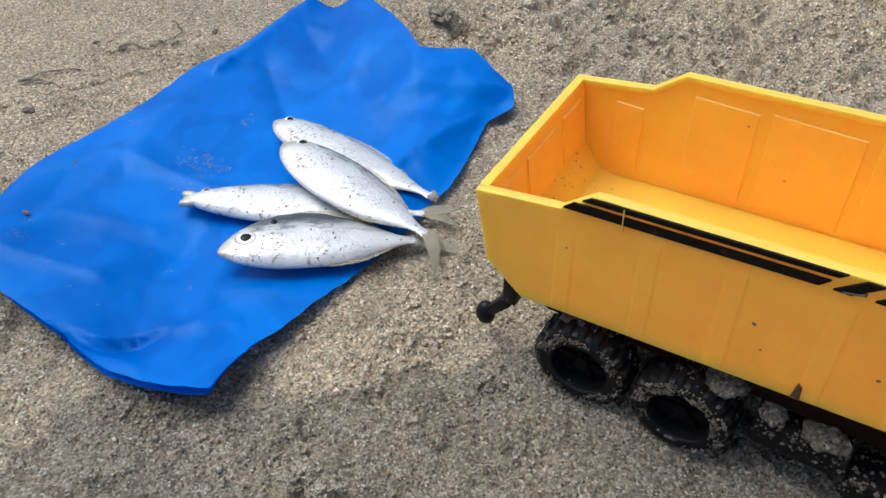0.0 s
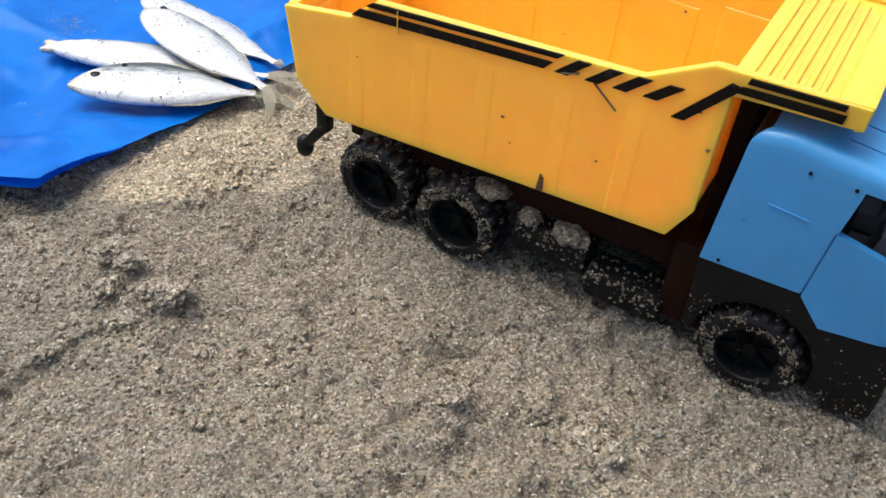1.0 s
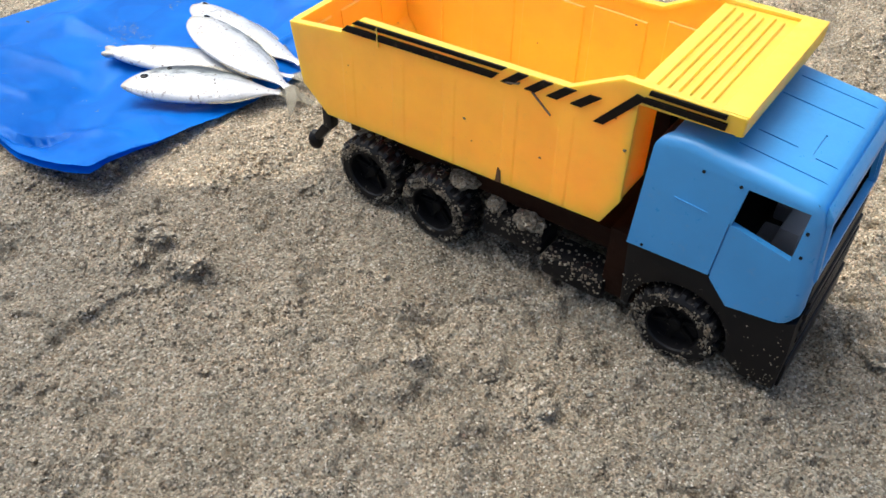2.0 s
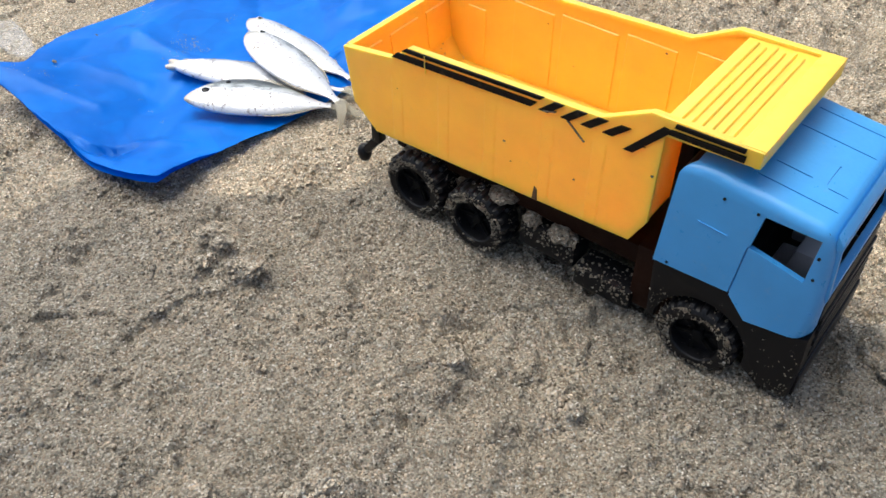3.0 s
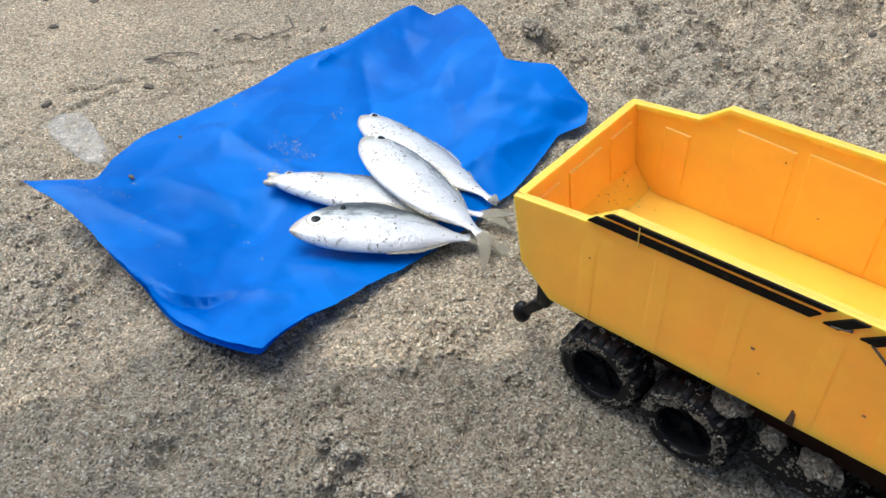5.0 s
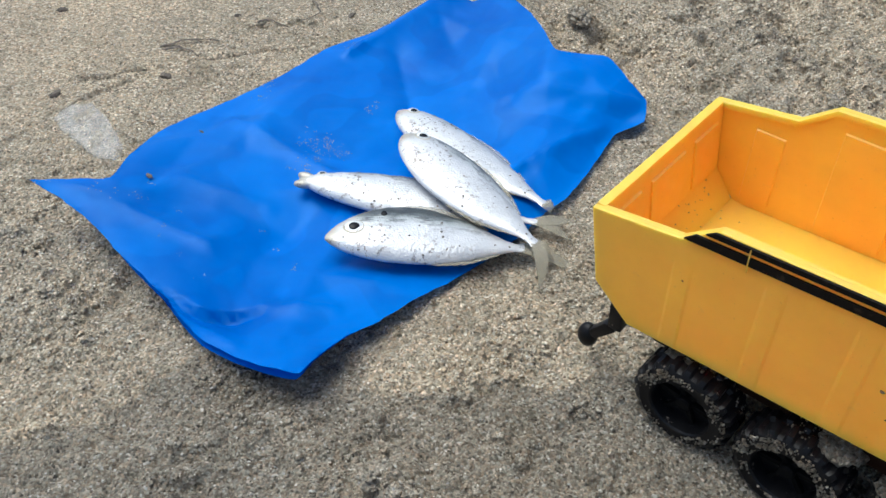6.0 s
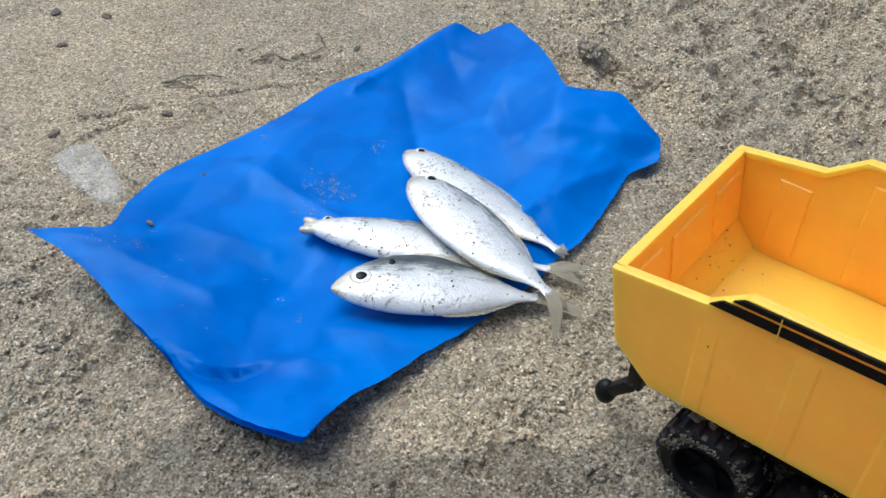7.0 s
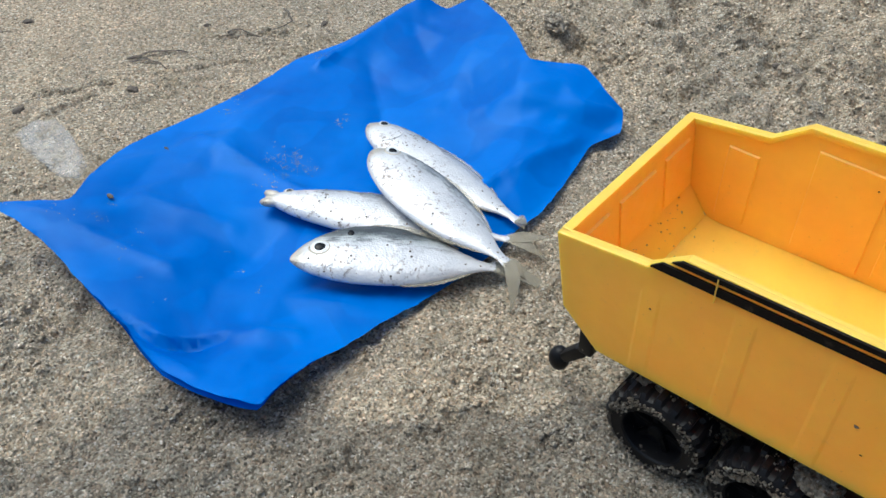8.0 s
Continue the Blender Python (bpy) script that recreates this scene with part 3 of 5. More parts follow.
def cutter(outline, w0, w1, axis="w"):
    bm = bmesh.new()
    add_prism(bm, outline, w0, w1, 0, axis)
    ob = new("cutter", finish("cutter", bm, CAB_BLUE, 0))
    ob.parent = truck
    return ob


inner = [(0.319, 0.080), (0.374, 0.080), (0.390, 0.064), (0.4287, 0.070), (0.4304, 0.086), (0.4297, 0.112), (0.4251, 0.158), (0.4201, 0.169), (0.338, 0.176), (0.323, 0.172)]
groove = 0.0009
cuts = [cutter(inner, 0.0005, 0.1295),
        cutter([(0.377, 0.1355), (0.4168, 0.1275), (0.4185, 0.1655), (0.3805, 0.1655)], -0.03, 0.16),
        cutter([(0.006, 0.1165), (0.122, 0.1165), (0.118, 0.1580), (0.011, 0.1580)], 0.42, 0.46, "s"),
        cutter([(0.3715, 0.08), (0.3728, 0.08), (0.3768, 0.136), (0.3755, 0.136)], -0.01, -0.0022),
        cutter([(0.4274, 0.1035), (0.436, 0.1055), (0.436, 0.1070), (0.4274, 0.1048)], -0.01, -0.0026)]
for s0, s1, w in ((0.362, 0.4221, 0.016), (0.366, 0.392, 0.037), (0.404, 0.4228, 0.034), (0.363, 0.4234, 0.086), (0.366, 0.4221, 0.114)):
    za, zb = 0.183 - (s0 - 0.335) * 0.0955, 0.183 - (s1 - 0.335) * 0.0955
    cuts.append(cutter([(s0, za - groove), (s1, zb - groove), (s1, zb + 0.004), (s0, za + 0.004)], w, w + 0.0014))
za = 0.183 - (0.402 - 0.335) * 0.0955
cuts.append(cutter([(0.4015, za - groove), (0.4028, za - groove), (0.4028, za + 0.004), (0.4015, za + 0.004)], 0.037, 0.062))
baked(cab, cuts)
# shade inside the blue shell, put into the colour of its inner faces
cab.data.materials.append(BROWN_AND_SHADE)
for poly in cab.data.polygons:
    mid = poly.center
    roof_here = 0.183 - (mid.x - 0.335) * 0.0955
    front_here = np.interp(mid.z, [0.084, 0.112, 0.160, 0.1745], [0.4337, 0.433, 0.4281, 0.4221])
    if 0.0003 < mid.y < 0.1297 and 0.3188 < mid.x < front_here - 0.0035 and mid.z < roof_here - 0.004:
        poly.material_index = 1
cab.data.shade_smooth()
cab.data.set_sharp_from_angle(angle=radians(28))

bm = bmesh.new()
add_prism(bm, [(0.338, 0.1388), (0.361, 0.1370), (0.361, 0.1378), (0.338, 0.1396)], -0.0048, -0.0035, 0.0003)
part("grab_rail", bm, CAB_BLUE, cab)
bm = bmesh.new()
add_prism(bm, [(0.4287, 0.110), (0.4343, 0.112), (0.4339, 0.1165), (0.4281, 0.1155)], 0.004, 0.126, 0.001)
part("wiper_panel", bm, CAB_BLUE, cab)
bm = bmesh.new()
add_prism(bm, [(0.4262, 0.1592), (0.4312, 0.1580), (0.4308, 0.1640), (0.4250, 0.1720)], 0.001, 0.129, 0.0014)
part("visor", bm, CAB_BLUE, cab)
for w in (0.0025, 0.1225):
    bm = bmesh.new()
    add_prism(bm, [(0.4300, 0.1150), (0.4348, 0.1150), (0.4306, 0.1590), (0.4260, 0.1590)], w, w + 0.0045, 0.0012)
    part("windscreen_pillar", bm, CAB_BLUE, cab)
for s, w, z in ((0.4198, -0.0005, 0.1705), (0.4205, -0.0048, 0.1520), (0.4218, -0.0046, 0.1335), (0.352, -0.0044, 0.166), (0.376, -0.0044, 0.1655), (0.324, -0.0044, 0.0895)):
    bm = bmesh.new()
    add_lathe(bm, [(0.0011, w - 0.0004), (0.0011, w + 0.002)], 8, (s, z))
    part("screw_hole", bm, BLACK, cab)
bm = bmesh.new()
add_prism(bm, [(0.384, 0.084), (0.413, 0.084), (0.4125, 0.1195), (0.399, 0.1195), (0.396, 0.098), (0.384, 0.097)], 0.032, 0.062, 0.002)
part("seat", bm, GREY, cab, "grey plastic seat")
bm = bmesh.new()
add_prism(bm, [(0.384, 0.084), (0.413, 0.084), (0.4125, 0.1195), (0.399, 0.1195), (0.396, 0.098), (0.384, 0.097)], 0.083, 0.113, 0.002)
part("seat", bm, GREY, cab, "grey plastic seat")

# black lower body with wheel arches, bumper and grille
arch = [(0.360 + 0.0375 * math.cos(a), 0.029 + 0.0375 * math.sin(a)) for a in np.radians(np.linspace(-10, 185, 18))]
bm = bmesh.new()
add_prism(bm, [(0.313, 0.0852), (0.3715, 0.0882), (0.3888, 0.0692), (0.43, 0.0762), (0.4343, 0.0795), (0.4363, 0.050), (0.436, 0.013), (0.412, 0.012)] + arch + [(0.316, 0.028)], -0.0015, 0.1325, 0.0012)
lower = part("lower_body", bm, BLACK, truck, "black plastic lower body speckled with sand")
bm = bmesh.new()
add_box(bm, (0.4347, 0.004, 0.012), (0.4383, 0.130, 0.036), 0.002)
part("bumper", bm, BLACK, lower)
for k in range(4):
    bm = bmesh.new()
    add_box(bm, (0.4327, 0.012, 0.050 + 0.011 * k), (0.4363 + 0.0008 * (k < 3), 0.122, 0.056 + 0.011 * k), 0.0012)
    part("grille_bar", bm, BLACK, lower)
bm = bmesh.new()
add_prism(bm, [(0.4324, 0.088), (0.4345, 0.088), (0.434, 0.104), (0.432, 0.104)], 0.010, 0.124, 0.001)
part("grille", bm, BLACK, lower)

chassis = part("chassis", add_box(bmesh.new(), (0.030, 0.035, 0.046), (0.315, 0.107, 0.066), 0.003), BROWN_AND_SHADE, truck, "dark brown plastic chassis")
part("bed_support", add_box(bmesh.new(), (0.045, 0.014, 0.054), (0.312, 0.128, 0.0735), 0.002), BROWN_AND_SHADE, chassis)
# added dark block standing in for the shade between bed and cab
part("gap_shade_block", add_box(bmesh.new(), (0.3020, 0.030, 0.060), (0.3128, 0.118, 0.176), 0.002), BROWN_AND_SHADE, chassis)
# dark box for the side skirt together with the shade under the truck
part("skirt_and_shade", add_box(bmesh.new(), (0.296, 0.006, 0.020), (0.330, 0.128, 0.083), 0.002), BROWN_AND_SHADE, chassis)
for s in WHEELS:
    part("axle", add_box(bmesh.new(), (s - 0.006, 0.012, 0.022), (s + 0.006, 0.126, 0.034), 0.002), BROWN_AND_SHADE, chassis)
    part("axle_housing", add_box(bmesh.new(), (s - 0.014, 0.04, 0.020), (s + 0.014, 0.10, 0.050), 0.003), BROWN_AND_SHADE, chassis)


def crust(parent, spots, seed, lo=0.0007, hi=0.0022):
    """Sand stuck on in small clods; spots gives places from a random source."""
    rng = random.Random(seed)
    bm = bmesh.new()
    for at in spots(rng):
        add_lump(bm, at, rng.uniform(lo, hi) * (1.0 if rng.random() < 0.8 else 1.5), rng, 0.85)
    return tagged(part("sand_crust", bm, CRUST, parent, "", 60), kind="stuff")


def side_box(s0, s1, w0, w1, z0, z1, seed):
    bm = bmesh.new()
    add_box(bm, (s0, w0, z0), (s1, w1, z1), 0.004)
    ob = part("side_tank", bm, RUBBER, truck, "black side tank caked with sand")

    def spots(r):
        out = []
        for _ in range(int(2800 * (s1 - s0))):
            s = r.uniform(s0, s1)
            if r.random() < 0.55:
                out.append((s, r.uniform(w0, w1), z1))
            else:
                out.append((s, w0, z1 - abs(r.gauss(0, 0.4)) * (z1 - z0)))
        return out
    crust(ob, spots, seed, 0.0004, 0.0014)


side_box(0.188, 0.243, 0.006, 0.034, 0.022, 0.047, 31)
side_box(0.246, 0.300, 0.002, 0.030, 0.012, 0.033, 32)
side_box(0.188, 0.300, 0.108, 0.136, 0.015, 0.045, 33)


def mudguard(s, z, size, seed):
    rng = random.Random(seed)
    bm = bmesh.new()
    made = bmesh.ops.create_icosphere(bm, subdivisions=3, radius=1.0)["verts"]
    for v in made:
        n = v.co.copy()
        k = 1 + 0.35 * noise.noise(n * 2.2 + Vector((seed, 0, 0))) + 0.22 * noise.noise(n * 6 + Vector((0, seed, 0)))
        v.co = Vector((s, 0.012, z)) + Vector((n.x * size[0], n.y * size[1], n.z * size[2])) * k
    tagged(part("sand_clump", bm, CRUST, truck, "wet sand clump stuck under the bed"), kind="stuff")


mudguard(0.166, 0.060, (0.014, 0.012, 0.006), 3)
mudguard(0.197, 0.050, (0.008, 0.008, 0.006), 5)
mudguard(0.228, 0.049, (0.012, 0.011, 0.008), 8)
mudguard(0.075, 0.061, (0.018, 0.010, 0.005), 13)

# tow hook
bm = bmesh.new()
add_box(bm, (0.014, 0.012, 0.045), (0.024, 0.022, 0.078), 0.002)
hook = part("tow_hook", bm, BLACK, truck, "black plastic tow hook")
bm = bmesh.new()
add_prism(bm, [(0.020, 0.050), (0.020, 0.042), (0.007, 0.026), (0.001, 0.026), (0.001, 0.031), (0.011, 0.045)], 0.0125, 0.0205, 0.0018)
part("arm", bm, BLACK, hook)
bm = bmesh.new()
bmesh.ops.create_uvsphere(bm, u_segments=16, v_segments=10, radius=0.0085)
for v in bm.verts:
    v.co = Vector((-0.001 + v.co.x * 0.85, 0.0165 + v.co.y * 0.8, 0.022 + v.co.z * 1.15))
part("knob", bm, BLACK, hook)


def wheel(s, up, outer, inward, seed):
    """A lugged tyre with a deep dark rim; outer is its outside face's w, inward +1 or -1."""
    c = (s, up)
    bm = bmesh.new()
    prof = [(0.0188, 0.0115), (0.0195, 0.0012), (0.0205, 0.0), (0.0240, 0.0002), (0.027, -0.0004), (0.0297, 0.0012), (0.0308, 0.0035), (0.0308, 0.0062), (0.0308, 0.0125),
            (0.0308, 0.0145), (0.0308, 0.0205), (0.0306, 0.0235), (0.029, 0.0275), (0.018, 0.028)]
    add_lathe(bm, prof, 120, (0, 0))
    for v in bm.verts:
        rr = math.hypot(v.co.x, v.co.z)
        if rr > 0.0292:
            k = round(math.atan2(v.co.z, v.co.x) / (2 * math.pi) * 120) % 120
            row = v.co.y > 0.0133
            if (k + 3 * row) % 6 < 3:
                grow = 1 + (0.0024 if rr > 0.030 else 0.0012) / rr
                v.co.x, v.co.z = v.co.x * grow, v.co.z * grow
    hold = part("wheel", bm, RUBBER, truck, "lugged black toy wheel caked with sand", 28)
    bm = bmesh.new()
    add_lathe(bm, [(0.0193, 0.0118), (0.0193, 0.0130)], 32, (0, 0))
    part("rim", bm, DARK, hold)
    bm = bmesh.new()
    add_lathe(bm, [(0.0042, 0.0045), (0.0050, 0.0055), (0.0052, 0.0122)], 16, (0, 0))
    part("hub", bm, DARK, hold)
    for i in range(6):
        bm = bmesh.new()
        m = Matrix.Rotation(-2 * math.pi * i / 6, 4, "Y")
        for v in bmesh.ops.create_cube(bm, size=1.0)["verts"]:
            v.co = m @ Vector((0.0118 + v.co.x * 0.0146, 0.0100 + v.co.y * 0.0035, v.co.z * 0.0032))
        part("spoke", bm, DARK, hold)

    def spots(rg):
        out = []
        for _ in range(46):
            a0, k = rg.uniform(0, 2 * math.pi), rg.random()
            r0 = rg.gauss(0.0262, 0.0028)
            w0 = rg.uniform(0.0, 0.026)
            for _ in range(rg.randint(6, 30)):
                a = a0 + rg.gauss(0, 0.13)
                if k < 0.62:
                    rr = min(0.0302, max(0.0212, r0 + rg.gauss(0, 0.0014)))
                    out.append((rr * math.cos(a), -0.0003, rr * math.sin(a)))
                else:
                    out.append((0.0322 * math.cos(a), w0 + rg.gauss(0, 0.003), 0.0322 * math.sin(a)))
        return out
    crust(hold, spots, seed, 0.0003, 0.0010)
    hold.matrix_local = pose(s, outer, c[1], 0, 0, 0 if inward > 0 else 180) @ pose(0, 0, 0, 0, seed * 47 % 360, 0)
    return hold


for k, s in enumerate(WHEELS):
    wheel(s, AXLE_UP[k], -0.0065, 1, 41 + k)
    wheel(s, AXLE_UP[k], WIDE + 0.0025, -1, 51 + k)


def lower_spots(r):
    return [(r.uniform(0.405, 0.435), -0.0016, r.uniform(0.014, 0.06) if r.random() < 0.6 else 0.014 + abs(r.gauss(0, 0.006))) for _ in range(60)] + \
        [(r.uniform(0.315, 0.334), -0.0016, r.uniform(0.03, 0.06)) for _ in range(40)]


crust(lower, lower_spots, 77, 0.0003, 0.0008)

# ---------------------------------------------------------------- the blue sheet
# edge of the spread-out bag: x, y, height above the sand
EDGE = [(-0.307, 0.565, 0.052), (-0.284, 0.579, 0.046), (-0.255, 0.591, 0.043), (-0.262, 0.630, 0.034), (-0.262, 0.674, 0.026), (-0.253, 0.703, 0.022),
        (-0.228, 0.747, 0.018), (-0.198, 0.796, 0.016), (-0.172, 0.850, 0.016), (-0.131, 0.888, 0.020), (-0.101, 0.938, 0.024), (-0.077, 0.970, 0.028),
        (-0.050, 0.969, 0.018), (-0.021, 0.981, 0.028), (0.013, 0.943, 0.030), (0.033, 0.908, 0.034), (0.055, 0.856, 0.040), (0.079, 0.863, 0.034),
        (0.104, 0.863, 0.034), (0.129, 0.837, 0.024), (0.144, 0.826, 0.016), (0.145, 0.798, 0.012), (0.123, 0.781, 0.007), (0.110, 0.737, 0.005),
        (0.095, 0.693, 0.004), (0.081, 0.670, 0.004), (0.066, 0.638, 0.004), (0.048, 0.609, 0.005), (0.032, 0.586, 0.006), (0.007, 0.553, 0.010),
        (-0.013, 0.522, 0.014), (-0.029, 0.498, 0.020), (-0.038, 0.472, 0.028), (-0.042, 0.452, 0.034), (-0.066, 0.454, 0.030), (-0.092, 0.459, 0.028),
        (-0.119, 0.468, 0.026), (-0.142, 0.482, 0.026), (-0.165, 0.499, 0.028), (-0.201, 0.518, 0.032), (-0.242, 0.543, 0.036), (-0.277, 0.558, 0.044)]
# creases: from, to, height, width
FOLDS = [((-0.147, 0.487), (-0.098, 0.468), 0.005, 0.006), ((-0.099, 0.511), (-0.047, 0.525), 0.004, 0.010), ((-0.28, 0.575), (-0.16, 0.56), 0.004, 0.012),
         ((-0.148, 0.846), (-0.098, 0.936), 0.005, 0.006), ((0.000, 0.852), (0.012, 0.817), -0.002, 0.008), ((-0.020, 0.810), (0.000, 0.922), 0.002, 0.014),
         ((0.02, 0.806), (0.142, 0.818), 0.003, 0.012), ((0.090, 0.799), (0.135, 0.800), -0.004, 0.012), ((0.039, 0.859), (0.025, 0.80), -0.002, 0.012),
         ((-0.208, 0.711), (-0.085, 0.662), 0.005, 0.014), ((-0.208, 0.621), (-0.136, 0.616), 0.003, 0.012), ((-0.10, 0.86), (-0.06, 0.77), -0.004, 0.014),
         ((0.04, 0.70), (0.11, 0.78), 0.004, 0.012)]


def spline_ring(points, n):
    """A closed, lightly wavering line through the points."""
    out = []
    k = len(points)
    for i in range(k):
        p = [Vector(points[(i + j) % k]) for j in (-1, 0, 1, 2)]
        steps = max(2, int((p[2] - p[1]).length / n))
        for q in range(steps):
            t = q / steps
            smooth_t = p[1].lerp(p[2], t)
            curve = 0.5 * (2 * p[1] + (p[2] - p[0]) * t + (2 * p[0] - 5 * p[1] + 4 * p[2] - p[3]) * t * t + (3 * p[1] - p[0] - 3 * p[2] + p[3]) * t ** 3)
            out.append(smooth_t.lerp(curve, 0.45))
    return out


CREASE = [(-0.180, 0.509), (-0.159, 0.502), (-0.138, 0.496), (-0.120, 0.501), (-0.099, 0.511)]


def crumpled(x, y, pitch, seed):
    """Flat facets that meet in creases: random heights, -1 to 1, joined by triangles of about the given size."""
    from mathutils.geometry import delaunay_2d_cdt
    r = random.Random(seed)
    pins = [Vector((-0.36 + pitch * (i + r.uniform(-0.42, 0.42)), 0.40 + pitch * (j + r.uniform(-0.42, 0.42))))
            for i in range(int(0.58 / pitch) + 1) for j in range(int(0.66 / pitch) + 1)]
    co, _, faces, *_ = delaunay_2d_cdt(pins, [], [], 0, 1e-6)
    high = [r.uniform(-1, 1) for _ in co]
    out = np.zeros_like(x)
    for i, j, k in faces:
        a, b_, c_ = co[i], co[j], co[k]
        det = (b_.y - c_.y) * (a.x - c_.x) + (c_.x - b_.x) * (a.y - c_.y)
        u = ((b_.y - c_.y) * (x - c_.x) + (c_.x - b_.x) * (y - c_.y)) / det
        v = ((c_.y - a.y) * (x - c_.x) + (a.x - c_.x) * (y - c_.y)) / det
        inside = (u >= 0) & (v >= 0) & (u + v <= 1)
        out[inside] = (high[i] * u + high[j] * v + high[k] * (1 - u - v))[inside]
    return out


def sheet_z(x, y, ring):
    """Rests on the sand in the middle and rises to the ring's heights at its edge, with facets and creases."""
    rx, ry, rz = ring
    d2 = (x[:, None] - rx) ** 2 + (y[:, None] - ry) ** 2
    d = np.sqrt(d2.min(1))
    wt = 1 / (d2 + 1e-6) ** 1.5
    edge = (wt * rz).sum(1) / wt.sum(1)
    k = np.exp(-(d / 0.070) ** 1.4)
    z = 0.0085 + (edge - 0.0085) * k
    inner = np.clip(d / 0.03, 0.15, 1)
    z = z + inner * (0.0090 * crumpled(x, y, 0.105, 6) + 0.0048 * crumpled(x, y, 0.048, 14) * np.clip(0.6 + field(x, y, 0.12, 46), 0, 1.2))
    for a, b, high, wide in FOLDS:
        g, _ = along(x, y, [a, b])
        z = z + 1.25 * high * np.exp(-g / (0.8 * wide)) * np.clip(d / 0.012, 0.1, 1)
    # the slack front edge sags below a crease
    g, s_ = along(x, y, CREASE)
    below = np.clip(-g * s_ / 0.005, 0, 1)
    below = below * below * (3 - 2 * below) * np.exp(-(np.hypot(x + 0.140, y - 0.500) / 0.043) ** 4)
    z = z - 0.014 * below * np.exp(-g / 0.015) * np.clip(d / 0.008, 0, 1)
    z = z + 0.0010 * field(x, y, 0.07, 21) + 0.0004 * field(x, y, 0.012, 23)
    return z


def film(name, ring3, step, lift, seed):
    from mathutils.geometry import delaunay_2d_cdt
    ring = np.array([tuple(p) for p in ring3])
    pts = [Vector((p[0], p[1])) for p in ring]
    n = len(pts)
    lo, hi = ring.min(0), ring.max(0)
    r = random.Random(seed)
    for i in range(int((hi[0] - lo[0]) / step)):
        for j in range(int((hi[1] - lo[1]) / step)):
            pts.append(Vector((lo[0] + (i + 0.5 * (j % 2) + r.uniform(-0.2, 0.2)) * step, lo[1] + (j + r.uniform(-0.2, 0.2)) * step)))
    edges = [(i, (i + 1) % n) for i in range(n)]
    co, _, faces, *_ = delaunay_2d_cdt(pts, edges, [list(range(n))], 1, 1e-6)
    x, y = np.array([p.x for p in co]), np.array([p.y for p in co])
    z = sheet_z(x, y, (ring[:, 0], ring[:, 1], ring[:, 2])) + lift
    z = np.maximum(z, flattened(x, y, sand_height(x, y)) + 0.0012 + lift)
    co3 = np.stack([x, y, z], 1)
    return co3, np.array([f for f in faces if len(f) == 3])


edge_ring = [Vector((p.x + 0.0012 * noise.noise(p * 90), p.y + 0.0012 * noise.noise(p * 90 + Vector((5, 0, 0))), p.z)) for p in spline_ring(EDGE, 0.005)]
co3, tris = film("blue_sheet", edge_ring, 0.0038, 0.0, 3)
bag = thing("plastic_sheet", pose(0, 0, 0), "crumpled bright blue plastic bag spread on sand", "plastic bag")
upper = new("upper_film", mesh_from("upper_film", co3, tris, FILM))
upper.parent = bag
SHEET_TOP = co3
# under layer of the bag, showing along the raised front edges
under_edge = []
for x, y, z in EDGE:
    frontness = max(0.0, min(1.0, (0.60 - y) / 0.10)) * max(0.0, min(1.0, (0.06 - x) / 0.06))
    push = 0.0035 * frontness
    under_edge.append((x * (1 - 0.02) - 0.0045 + push * -0.35, y + 0.006 - push * 1.25, max(0.004, z * (1 - 0.20 * frontness) - 0.003)))
under_ring = spline_ring(under_edge, 0.006)
co3u, trisu = film("under", under_ring, 0.009, -0.0009, 8)
lower_film = new("lower_film", mesh_from("lower_film", co3u, trisu, FILM))
lower_film.parent = bag


def sheet_at(x, y):
    k = np.argmin((SHEET_TOP[:, 0] - x) ** 2 + (SHEET_TOP[:, 1] - y) ** 2)
    return float(SHEET_TOP[k, 2])


# bits of dark bark on the sheet
for x, y, size in ((-0.232, 0.608, 0.0030), (-0.228, 0.688, 0.0020)):
    bm = bmesh.new()
    made = bmesh.ops.create_icosphere(bm, subdivisions=2, radius=1.0)["verts"]
    for v in made:
        k = size * (1 + 0.6 * noise.noise(v.co * 1.6 + Vector((x * 60, y * 60, 0))))
        v.co = Vector((v.co.x * k * 1.3, v.co.y * k * 0.6, v.co.z * k * 0.3))
    ob = new("bark_fragment", finish("bark_fragment", bm, DEBRIS_AND_SHADE, 60))
    ob.matrix_world = pose(x, y, sheet_at(x, y) + size * 0.2, 0, 0, x * 900)
    tagged(ob, "tiny dark bark fragment on the blue plastic", "bark", "bits of bark")

